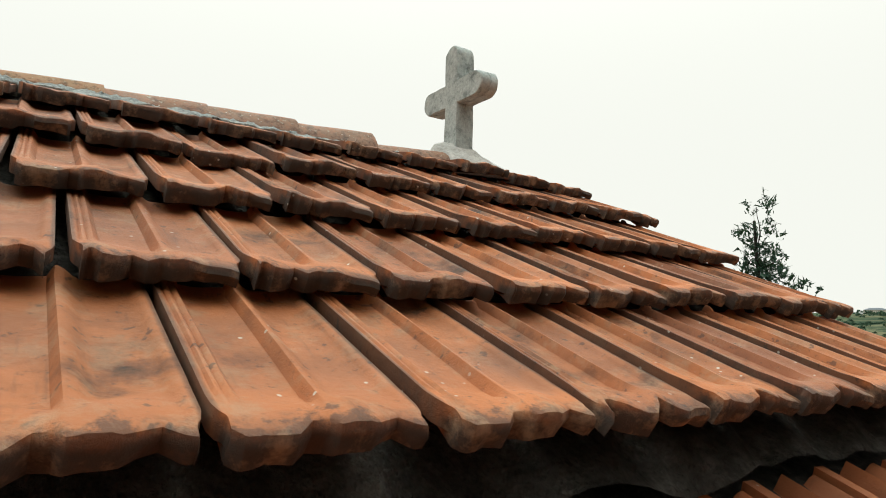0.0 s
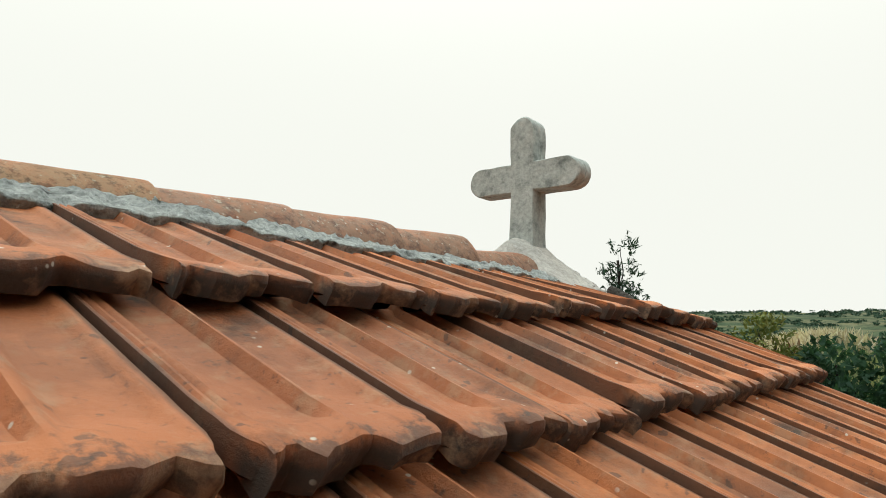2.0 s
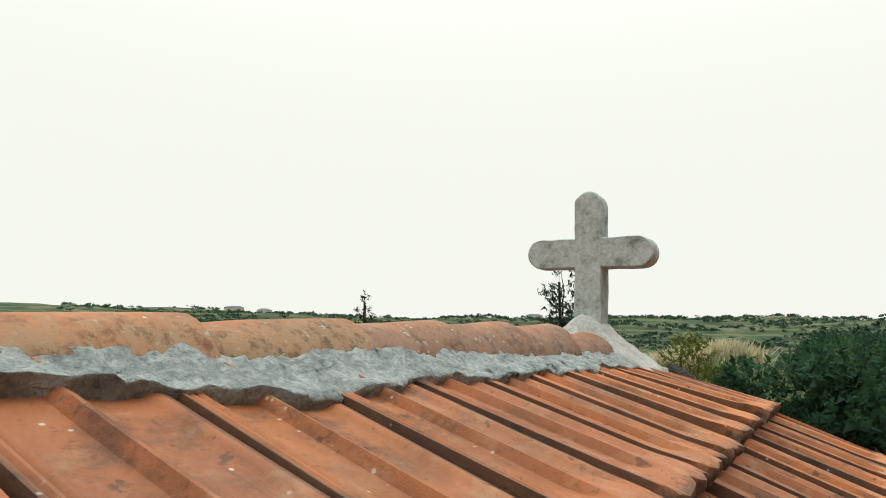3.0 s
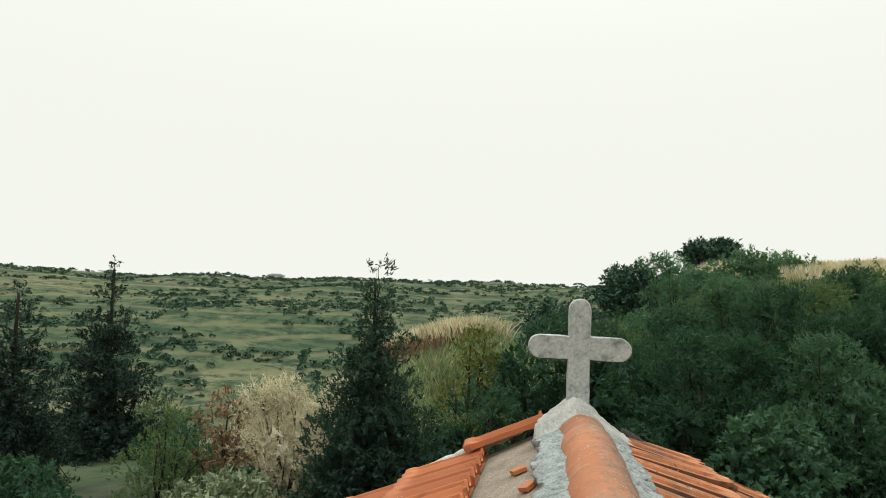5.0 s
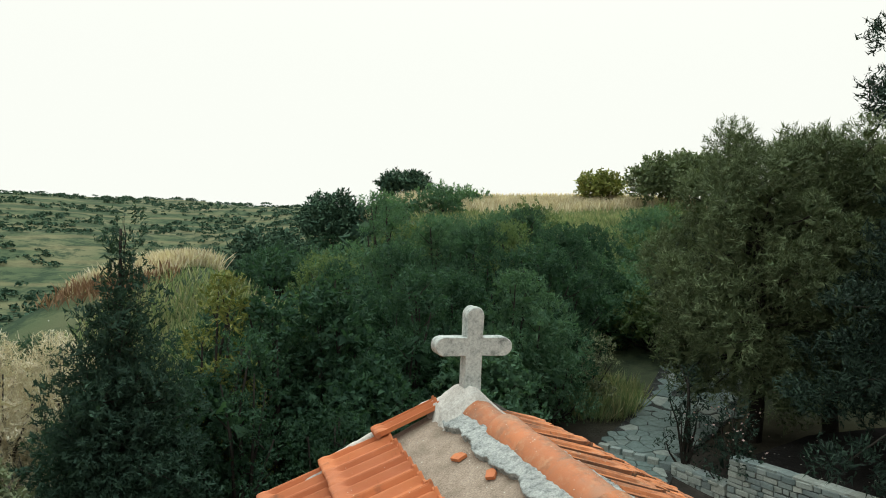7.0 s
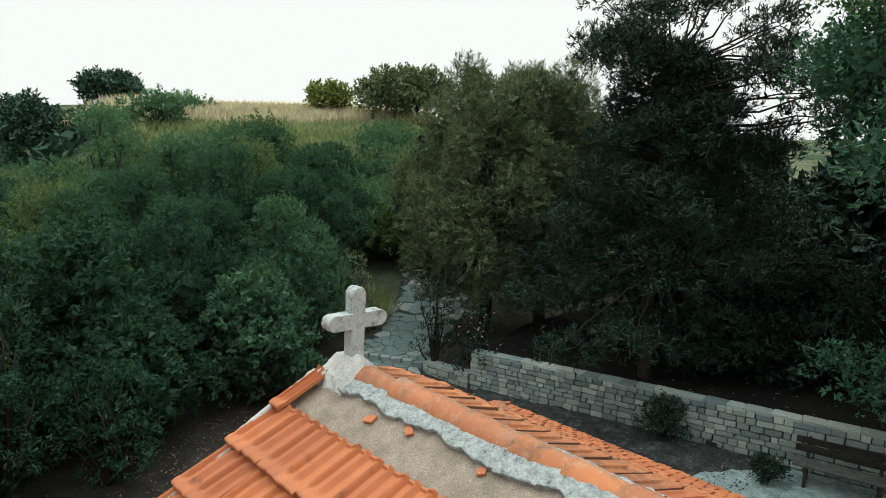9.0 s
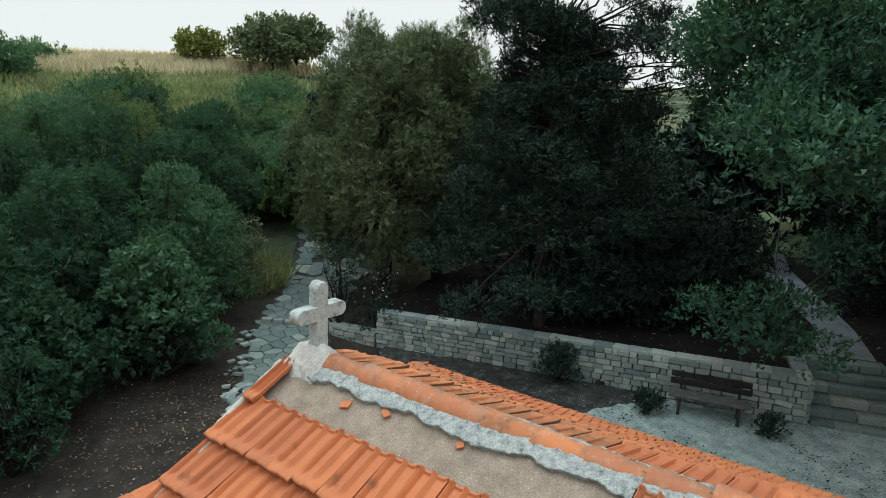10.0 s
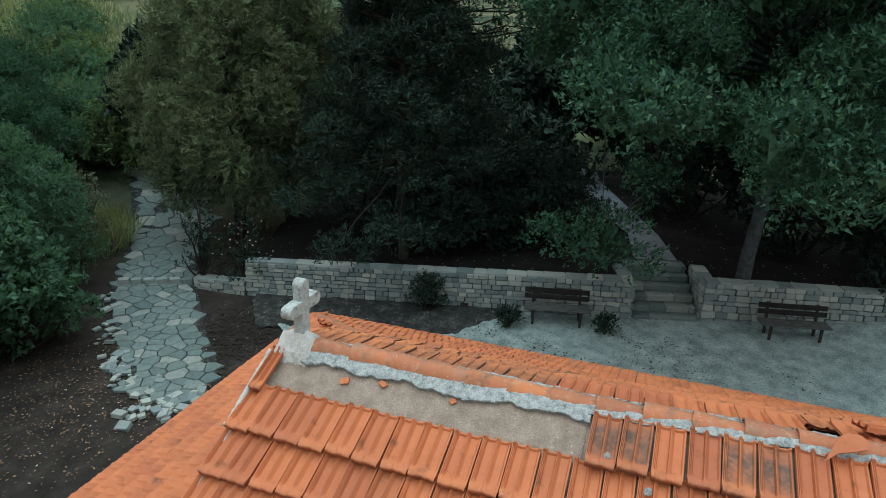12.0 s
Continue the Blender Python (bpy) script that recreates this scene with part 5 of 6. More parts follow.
def plant(name, label, category, at, lobes, leaf, leaf_size, aspect, density, seed, bark=BARK_DARK, trunk=None, group="", clump=None, inner=0.55, lean=(0, 0), twigs=3, droop=0.0):
    """A bush or tree: limbs, and a crown of many small leaves in clumps set on the lobes.
    lobes: rows of x, y, z, rx, ry, rz relative to the foot."""
    rng = np.random.default_rng(seed)
    rnd = random.Random(seed)
    z0 = ground_z(at[0], at[1]) if len(at) == 2 else at[2]
    base = tagged(empty(name, (at[0], at[1], z0)), label, category, group)
    bm = bmesh.new()
    height = max(l[2] + l[5] for l in lobes)
    if trunk:
        top = Vector((lean[0], lean[1], trunk[1]))
        limb(bm, (0, 0, -0.2), top, trunk[0], trunk[0] * 0.45, 9, 6, 0.03, seed * 1.3)
    for i, (x, y, z, rx, ry, rz) in enumerate(lobes):
        start = (0, 0, 0) if not trunk else (lean[0] * 0.7, lean[1] * 0.7, min(trunk[1] * 0.95, max(trunk[1] * 0.35, z - rz * 0.9)))
        r0 = (trunk[0] * 0.26 if trunk else 0.02 + 0.008 * height)
        if trunk and i and z < trunk[1] * 0.5 and math.hypot(x, y) > 2.0 and trunk[0] > 0.17:
            start, r0 = lobes[i - 1][:3], 0.022
        limb(bm, start, (x, y, z), r0, r0 * 0.3, 6 if trunk else 4, 4 if trunk else 3, 0.08, seed + i * 0.37)
        for k in range(twigs):
            e = (x + rnd.uniform(-0.8, 0.8) * rx, y + rnd.uniform(-0.8, 0.8) * ry, z + rnd.uniform(-0.3, 0.85) * rz)
            limb(bm, (x * 0.8, y * 0.8, z * 0.9), e, r0 * 0.35, r0 * 0.1, 3, 2, 0.1, seed + i + k * 0.21)
    part("trunk" if trunk else "stem", bm, bark, base)
    allq = []
    per, reach = clump or (8, 0.1)
    for x, y, z, rx, ry, rz in lobes:
        area = (rx * ry * rz) ** (2 / 3)
        m = max(5, int(density * area / per))
        tips, out = shell_points(rng, m, (x, y, z), (rx, ry, rz), inner, 0.6)
        allq.append(spray_leaves(tips, out, per, reach * 2.2, leaf_size, aspect, rng, droop))
        # larger shaded leaves deep inside
        if min(rx, rz) > 0.4:
            deep, dout = shell_points(rng, int(area * 34), (x, y, z), (rx * 0.6, ry * 0.6, rz * 0.6), 0.3)
            allq.append(spray_leaves(deep, dout, 2, reach, min(0.13, rx * 0.22), 0.7, rng))
    crown = new("crown", quads_mesh("crown", np.concatenate(allq), leaf))
    crown.parent = base
    return base


def bush(at, top, radius, leaf=LEAF_BUSH, seed=1, label="dense dark green bush", size=0.045, density=2600, n=9, name="bush", clump=(9, 0.08), aspect=0.34):
    z0 = ground_z(*at)
    h = top - z0
    rnd = random.Random(seed)
    rr = radius * 0.44
    lob = [(0, 0, h * 0.36, radius * 0.62, radius * 0.62, h * 0.34)]
    count = int(n * 1.5)
    for i in range(count):
        t = (i + 0.5) / count
        a = i * 2.4 + rnd.uniform(-0.5, 0.5)
        d = radius * 0.80 * math.cos(t * 1.35) ** 0.6 * rnd.uniform(0.7, 1.2)
        r = rr * rnd.uniform(0.65, 1.25)
        lob.append((d * math.cos(a), d * math.sin(a), h * 0.16 + (h * 0.84 - r * 0.8) * t + rnd.uniform(-0.1, 0.1), r, r, r * 0.78))
    lob.append((0, 0, h - rr * 0.85, rr, rr, rr * 0.85))
    return plant(name, label, "bush", at, lob, leaf, size, aspect, density, seed, clump=clump, inner=0.78, twigs=1)


# the thicket north of the chapel: rounded mounds that climb with the slope
rt = random.Random(39)
row_y, row = 9.3, 0
while row_y < 18.5:
    x = -1.5 + 1.35 * (row % 2) + 0.10 * (row_y - 8.6)
    while x < 12.0:
        px, py = x + rt.uniform(-0.35, 0.35), row_y + rt.uniform(-0.3, 0.3)
        edge = min((Vector((px, py)) - (u + (w - u) * min(1.0, max(0.0, (Vector((px, py)) - u).dot(w - u) / (w - u).length_squared)))).length for u, w in zip(PATH_MID, PATH_MID[1:]))
        beside = px < 5.0 or py > 1.10 * px + 2.6
        if edge > 2.2 and beside and not (px < 1.2 and py > 13.5):
            r = rt.uniform(1.15, 1.55)
            top = 3.2 + 0.36 * (py - 8.6) + rt.uniform(-0.55, 0.45)
            top -= (0.7 + 0.16 * (py - 8.6)) * (1 - smooth01(0.2, 2.4, px - 0.06 * (py - 9)))
            lf = rt.choice((LEAF_BUSH, LEAF_SAGE, LEAF_BUSH)) if row_y < 14 else rt.choice((LEAF_OLIVE, LEAF_SAGE, LEAF_BUSH))
            bush((px, py), top, r, lf, 40 + row * 20 + int(x * 2), rt.choice(("tall rounded dark green bush in the thicket", "soft willowy grey-green bush in the thicket")), *((0.062, 1900, 9) if row_y < 11 else (0.048, 2500, 9)), aspect=0.62 if row_y < 11 else 0.38)
        x += 2.75
    row_y += 1.75
    row += 1
for k, (x, y, top, r) in enumerate(((-0.5, 9.8, 4.0, 1.0), (0.8, 10.3, 4.25, 1.2))):
    bush((x, y), top, r, LEAF_BUSH, 160 + k, "tall rounded dark green bush in the thicket", 0.06, 2000, 9, aspect=0.6)
# low skirts of the thicket
for k, (x, y, top, r, lf) in enumerate(((-1.1, 8.3, 3.45, 1.0, LEAF_BUSH), (0.5, 8.0, 2.2, 0.9, LEAF_BUSH))):
    bush((x, y), top, r, lf, 140 + k, "low bush at the foot of the thicket", 0.043, 1800, 8)

for k, (x, y, h, r, lf) in enumerate(((-8.5, 18.5, 1.1, 1.0, LEAF_SAGE), (-6.2, 16.8, 1.2, 1.1, LEAF_BUSH), (-10.5, 20.5, 1.0, 1.1, LEAF_BUSH),  (0.8, 24.5, 2.4, 1.7, LEAF_BUSH), (-11.5, 16.0, 1.3, 1.3, LEAF_BUSH), (-9.0, 13.0, 1.4, 1.2, LEAF_BUSH))):
    bush((x, y), ground_z(x, y) + h, r, lf, 600 + k, "low grey-green shrub on the dry slope", 0.06, 900, 7)
# rounded willowy bushes carrying on up the slope
ru = random.Random(78)
for k in range(34):
    x, y = ru.uniform(2.0, 13.5), ru.uniform(16.0, 29.0)
    x += max(0.0, (y - 19) * 0.25)
    bush((x, y), ground_z(x, y) + ru.uniform(1.7, 2.7), ru.uniform(1.5, 2.3), ru.choice((LEAF_OLIVE, LEAF_SAGE, LEAF_BUSH)), 560 + k, "rounded olive-green bush on the rising slope", 0.082, 420, 8, clump=(12, 0.12))
# light bushes along the edge of the meadow
for k in range(9):
    x, y = 12.6 + 0.95 * k + ru.uniform(-0.6, 0.6), 15.6 + 1.25 * k + ru.uniform(-0.8, 0.8)
    bush((x, y), ground_z(x, y) + ru.uniform(1.9, 2.5), ru.uniform(1.4, 1.9), ru.choice((LEAF_OLIVE, LEAF_SAGE)), 680 + k, "light green willowy bush at the edge of the meadow", 0.075, 620, 8, clump=(12, 0.11))
# shrubs climbing the slope towards the crest
rr = random.Random(77)
for k in range(30):
    th, r = math.radians(rr.uniform(-1, 27)), rr.uniform(18, 43)
    x, y = r * math.sin(th), r * math.cos(th)
    bush((x, y), ground_z(x, y) + rr.uniform(1.1, 2.3), rr.uniform(1.2, 2.4), rr.choice((LEAF_BUSH, LEAF_OLIVE, LEAF_OLIVE, LEAF_SAGE)), 500 + k, "green scrub bush on the rising slope", 0.11, 310, 6, clump=(10, 0.14))
bush((7.1, 11.9), 3.2, 1.25, LEAF_SAGE, 70, "willowy bush leaning over the paved path", 0.043, 1800, 9)
bush((8.5, 12.6), 2.7, 0.85, LEAF_PALE, 66, "pale dry-tipped bush at the bend of the path", 0.05, 1500, 7)
bush((-5.5, 9.8), 3.15, 1.1, DRY_GRASS, 67, "feathery pale dry shrub with seed plumes", 0.055, 4200, 14, "dry_shrub", (14, 0.10), 0.12)
bush((-4.3, 10.2), 3.05, 0.95, DRY_GRASS, 68, "feathery pale dry shrub with seed plumes", 0.055, 4000, 10, "dry_shrub", (14, 0.10), 0.12)
bush((-6.7, 9.9), 2.85, 0.85, RUST_GRASS, 69, "rusty dead shrub beside the pale plumes", 0.06, 1600, 6, "dry_shrub")
bush((-1.4, 9.5), 4.35, 0.75, LEAF_YELLOW, 61, "yellow-green sunlit bush among darker shrubs", 0.055, 3000, 9)
bush((-4.6, 5.7), 2.2, 1.2, LEAF_PALE, 62, "fresh green bush below the chapel roof", 0.05, 3600, 9, aspect=0.5)
bush((-5.6, 7.7), 1.75, 1.0, LEAF_BUSH, 71, "low green bush in front of the dry plumes", 0.05, 3000, 8, aspect=0.5)
bush((-7.6, 9.1), 2.7, 0.9, LEAF_OLIVE, 63, "light green rounded bush", 0.05, 1800, 7)
bush((-3.4, 9.6), 2.6, 1.3, LEAF_BUSH, 64, "low grey-green bush beside dry grass", 0.05, 1800, 8)
bush((-8.5, 5.5), 2.2, 1.6, LEAF_BUSH, 65, "dark low thicket beside the road", 0.05, 2600, 8, aspect=0.5)


def conifer(name, label, at, top, radius, seed, leaf=LEAF_DARK, bare=0.06, taper=1.0, density=1500, levels=15, size=0.055, thick=0.010, droop=0.05, flat=0.6):
    z0 = ground_z(*at) if len(at) == 2 else at[2]
    h = top - z0
    rnd = random.Random(seed)
    lob = []
    for i in range(levels):
        t = bare + (1 - bare) * i / (levels - 1)
        rr = radius * (1 - t) ** taper + 0.19
        n = 6 if i < levels * 0.6 else (4 if i < levels - 3 else 1)
        a0 = rnd.uniform(0, 6.283)
        for k in range(n):
            a = a0 + 6.283 * k / n + rnd.uniform(-0.4, 0.4)
            reach = rr * rnd.uniform(0.55, 1.35) * (n > 1)
            for f, g in ((0.35, 0.44), (0.8, 0.32)) if n > 1 else ((0.0, 1.0),):
                d = reach * f
                s = rr * g * rnd.uniform(0.85, 1.15) + 0.04
                lob.append((d * math.cos(a), d * math.sin(a), h * t * 0.97 - d * droop + rnd.uniform(-0.03, 0.03) * h, s, s, s * flat + 0.06))
    return plant(name, label, "tree", at, lob, leaf, size, 0.28, density, seed, trunk=(0.03 + h * thick, h * 0.95), clump=(12, 0.06 * size / 0.05), inner=0.2, twigs=1)


conifer("juniper_tree", "young dark juniper with a thin pointed top", (-2.95, 7.4), 5.46, 1.8, 71, LEAF_JUNIPER, taper=1.1, density=2300, levels=21, size=0.045, thick=0.003, flat=0.6)
conifer("cypress_tree", "dark feathery conifer in the valley", (-17.6, 21.0), 6.1, 2.7, 72, density=800, size=0.085, taper=0.9, levels=12, droop=0.22, flat=0.34)
conifer("cypress_tree", "dark feathery conifer below the chapel", (-16.2, 14.6), 5.0, 2.5, 73, density=800, size=0.075, taper=0.9, levels=12, droop=0.22, flat=0.34)
conifer("cypress_tree", "dark conifer at the roadside", (-14.2, 8.6), 4.0, 2.3, 74, density=800, size=0.075, taper=0.9, levels=12, droop=0.22, flat=0.34)


def pine(at, label, seed, height, radius, low, count):
    """A dense pine: upright rounded tufts packed over a full crown."""
    rnd = random.Random(seed)
    lob = [(0, 0, low + (height - low) * f, radius * g, radius * g, (height - low) * 0.26) for f, g in ((0.25, 0.74), (0.5, 0.72), (0.72, 0.5))]
    for i in range(count):
        t = (i + 0.5) / count
        z = low + (height - low - 0.5) * t
        rr = radius * math.sin(math.pi * min(1.0, 0.12 + 0.80 * t)) ** 0.7
        a = i * 2.4 + rnd.uniform(-0.5, 0.5)
        d = rr * rnd.uniform(0.72, 1.0)
        r = rnd.uniform(0.42, 0.66)
        lob.append((d * math.cos(a), d * math.sin(a), z, r, r, r * 1.35))
    plant("pine_tree", label, "tree", at, lob, LEAF_PINE, 0.080, 0.12, 3400, seed, trunk=(0.2, height * 0.85), clump=(14, 0.09), inner=0.7, twigs=0)


pine((11.5, 9.4), "big dense olive-green pine beside the path", 81, 7.75, 2.6, 1.1, 78)
pine((13.1, 8.5), "tall olive pine crown beside the big pine", 83, 7.9, 1.9, 1.6, 50)


def build_cedar():
    lob = []
    rnd = random.Random(91)
    for i in range(100):
        t = i / 99
        z = 0.7 + 6.6 * t
        rr = 3.1 * (1 - t) ** 0.7 + 0.45
        a = rnd.uniform(0, 6.283)
        d = rr * rnd.uniform(0.3, 0.95)
        lob.append((d * math.cos(a), d * math.sin(a), z - 0.1 * d, 0.8, 0.8, 0.36))
    # flat layered limbs of the upper crown
    for x, y, z, r in ((-0.7, 2.1, 7.5, 1.0), (-0.2, 1.2, 8.3, 1.1), (0.3, 1.0, 6.4, 1.0), (-1.6, 1.3, 7.1, 0.8), (-1.2, 0.6, 7.6, 0.9), (0.2, -2.0, 6.8, 1.0), (0.4, -1.2, 7.6, 0.9), (0.0, 0.0, 8.6, 1.0), (0.5, -2.6, 5.9, 0.8), (0.3, -1.6, 5.2, 0.9), (0.0, 2.2, 6.0, 0.7)):
        for k in range(5):
            lob.append((x + 0.35 + rnd.gauss(0, 0.42) * r, y - 0.55 + rnd.gauss(0, 0.42) * r, z + rnd.gauss(0, 0.22), 0.55 * r, 0.55 * r, 0.36))
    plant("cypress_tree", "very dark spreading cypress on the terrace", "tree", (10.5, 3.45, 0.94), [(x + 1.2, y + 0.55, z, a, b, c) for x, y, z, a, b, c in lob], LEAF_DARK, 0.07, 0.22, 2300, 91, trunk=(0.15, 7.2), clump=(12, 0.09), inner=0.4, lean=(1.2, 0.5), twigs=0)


build_cedar()
# thickets added in near-black leaves to stand for deep shade under the trees
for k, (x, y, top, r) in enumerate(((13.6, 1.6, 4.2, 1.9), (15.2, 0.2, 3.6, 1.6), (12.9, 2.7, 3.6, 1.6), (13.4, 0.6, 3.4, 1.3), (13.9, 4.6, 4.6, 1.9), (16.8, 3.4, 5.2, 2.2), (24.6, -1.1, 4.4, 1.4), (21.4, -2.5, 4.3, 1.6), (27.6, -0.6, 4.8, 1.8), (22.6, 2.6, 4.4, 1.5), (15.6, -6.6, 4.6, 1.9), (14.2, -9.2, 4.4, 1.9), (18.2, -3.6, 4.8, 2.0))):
    bush((x, y), top, r, LEAF_DARK, 840 + k, "near-black thicket added as deep shade under the trees", 0.07, 1100, 9)


def build_plane_tree():
    rnd = random.Random(101)
    lob = []
    for i in range(165):
        a = rnd.uniform(0, 6.283)
        d = 5.4 * math.sqrt(rnd.random())
        low = 3.7 + 1.5 * smooth01(1.0, 3.4, d * math.sin(a) + 0.7)
        z = rnd.uniform(low, 9.8) * (1 - 0.02 * d)
        if d * math.sin(a) + 0.7 > 4.9:
            continue
        lob.append((d * math.cos(a) - 0.6, d * math.sin(a) + 0.7, z, 0.95, 0.95, 0.55))
    # drooping branch over the steps and lower fringe towards the yard
    lob += [(-1.8, 3.5, 0.95, 0.7, 0.8, 0.45), (-1.8, 4.5, 1.2, 0.6, 0.7, 0.35), (-1.7, 2.5, 0.8, 0.6, 0.6, 0.35), (-1.6, 3.2, 1.5, 0.8, 0.9, 0.35), (-1.3, 2.4, 2.6, 0.7, 0.7, 0.4), (-2.8, 0.6, 4.1, 0.9, 0.9, 0.5), (-2.9, -1.5, 4.2, 0.9, 0.9, 0.5),
            (-1.4, 4.6, 5.9, 1.0, 1.0, 0.6), (-1.2, 5.3, 6.3, 0.8, 0.8, 0.5), (-0.6, 5.0, 5.3, 0.8, 0.8, 0.5), (0.2, 5.5, 6.9, 0.9, 0.9, 0.6), (-1.2, 4.7, 7.1, 0.9, 0.9, 0.6), (-0.6, 4.2, 7.9, 1.0, 1.0, 0.6), (-1.0, 3.4, 7.2, 1.0, 1.0, 0.6), (0.2, 4.4, 8.8, 1.0, 1.0, 0.6), (-2.6, 2.2, 5.6, 1.1, 1.1, 0.7), (-2.6, -0.6, 5.4, 1.1, 1.1, 0.7), (-2.4, -3.2, 5.0, 1.1, 1.1, 0.7)]
    plant("broadleaf_tree", "large spreading broadleaf tree with a pale trunk", "tree", (12.1, -4.95, 0.96), lob, LEAF_BROAD, 0.050, 0.55, 2000, 101, bark=BARK, trunk=(0.19, 5.5), clump=(12, 0.14), inner=0.3, lean=(0.5, -0.3), twigs=1)


build_plane_tree()

bush((8.6, 8.45), 2.55, 0.55, LEAF_DARK, 111, "slender dark sapling beside the path", 0.05, 1500, 6, "sapling")
bush((8.95, 7.35), 1.95, 0.65, LEAF_DARK, 112, "dark shrub with pale pink blossoms", 0.05, 1500, 6, "oleander")
bush((9.55, 2.4), 0.95, 0.50, LEAF_DARK, 113, "small dark shrub at the foot of the stone wall", 0.035, 7000, 8, "shrub", (9, 0.05))
bush((9.35, 0.25), 0.55, 0.32, LEAF_DARK, 114, "small dark shrub beside the bench", 0.035, 7000, 6, "shrub", (9, 0.04))
bush((9.9, -1.95), 0.5, 0.28, LEAF_DARK, 115, "small dark shrub beside the bench", 0.035, 7000, 6, "shrub", (9, 0.04))


def far_tree(at, top, radius, seed, leaf=LEAF_FAR, label="distant rounded tree on the skyline", trunk=0.12, size=0.13, density=520):
    z0 = ground_z(*at)
    h = top - z0
    rnd = random.Random(seed)
    lob = [(0, 0, h * 0.56, radius * 0.5, radius * 0.5, h * 0.25)]
    for i in range(18):
        a, e = i * 2.4 + rnd.uniform(-0.3, 0.3), math.asin(1 - 1.7 * (i + 0.5) / 18)
        r = radius * rnd.uniform(0.26, 0.40)
        lob.append((0.72 * radius * math.cos(e) * math.cos(a), 0.72 * radius * math.cos(e) * math.sin(a), h * 0.56 + (h * 0.44 - r * 0.7) * math.sin(e), r, r, r * 0.9))
    plant("tree", label, "tree", at, lob, leaf, size, 0.5, density, seed, trunk=(trunk, h * 0.7), clump=(10, 0.2))


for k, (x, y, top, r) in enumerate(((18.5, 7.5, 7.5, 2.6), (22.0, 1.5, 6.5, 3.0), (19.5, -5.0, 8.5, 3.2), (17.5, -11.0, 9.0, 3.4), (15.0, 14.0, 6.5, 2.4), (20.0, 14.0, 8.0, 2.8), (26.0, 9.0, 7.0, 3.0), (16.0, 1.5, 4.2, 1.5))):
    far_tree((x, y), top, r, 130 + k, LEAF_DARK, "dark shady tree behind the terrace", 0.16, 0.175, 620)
# the backlight is put into this first tree's yellow leaf colour
far_tree((23.8, 36.7), 10.4, 1.75, 121, LEAF_YELLOW, "round tree on the grassy crest in a backlit yellow tone")
far_tree((12.0, 46.0), 10.4, 2.2, 122, LEAF_FAR, "dark bushy tree on the crest")
far_tree((26.0, 32.0), 11.4, 2.6, 123, LEAF_PINE, "olive pine on the crest")
far_tree((28.5, 32.5), 11.6, 2.6, 124, LEAF_PINE, "olive pine on the crest")
far_tree((1.5, 40.0), 5.6, 3.0, 125, LEAF_FAR, "dark rounded tree below the crest")
far_tree((6.0, 44.0), 8.4, 2.6, 126, LEAF_FAR, "dark scrub tree on the crest")


def grass_field(name, label, cx, cy, rx, ry, n, height, leaf, seed, lean=0.25, width=0.012, rot=0.0):
    rng = np.random.default_rng(seed)
    p = rng.normal(size=(n, 2)) * 0.45
    p = p[(p ** 2).sum(1) < 1.0]
    ca, sa = math.cos(rot), math.sin(rot)
    xy = np.stack([cx + p[:, 0] * rx * ca - p[:, 1] * ry * sa, cy + p[:, 0] * rx * sa + p[:, 1] * ry * ca], 1)
    z = np.array([ground_z(a, b) for a, b in xy]) - 0.03
    foot = np.column_stack([xy, z])
    h = height * rng.uniform(0.5, 1.15, size=(len(p), 1))
    tip = foot + np.column_stack([rng.normal(size=(len(p), 2)) * lean, np.ones(len(p))]) * h
    side = rng.normal(size=(len(p), 3)) * np.array([1, 1, 0.1])
    side *= width / np.linalg.norm(side, axis=1, keepdims=True)
    mid = foot * 0.35 + tip * 0.65
    v = np.stack([foot - side * 0.4, mid + side, tip, mid - side], 1)
    ob = new(name, quads_mesh(name, v, leaf))
    return tagged(ob, label, "grass", kind="stuff")


grass_field("dry_grass", "straw-coloured tall grass on the slope", -4.3, 24.5, 2.8, 2.8, 14000, 0.7, DRY_GRASS, 203, 0.35, 0.03)
grass_field("dry_brush", "rusty dead brush among the straw", -5.2, 22.0, 2.4, 1.6, 900, 0.55, RUST_GRASS, 210, 0.35, 0.03)
grass_field("dry_grass", "pale straw grass on the near slope", -7.5, 15.5, 3.0, 2.4, 7000, 0.9, DRY_GRASS, 211, 0.35, 0.02)
grass_field("meadow", "green and straw meadow on the rising slope", 16.0, 29.0, 10.0, 8.0, 26000, 0.6, MEADOW, 204, 0.4, 0.04)
grass_field("dry_grass", "golden dry grass along the crest", 19.5, 39.0, 13.0, 4.5, 30000, 1.0, DRY_GRASS, 205, 0.3, 0.035, -0.5)
grass_field("meadow", "green and straw meadow behind the bushes", -1.2, 17.5, 5.0, 4.5, 16000, 0.5, MEADOW, 212, 0.4, 0.025)
grass_field("meadow", "weedy grass at the bend of the path", 9.0, 12.8, 1.3, 1.2, 5000, 0.8, MEADOW, 206, 0.3, 0.02)


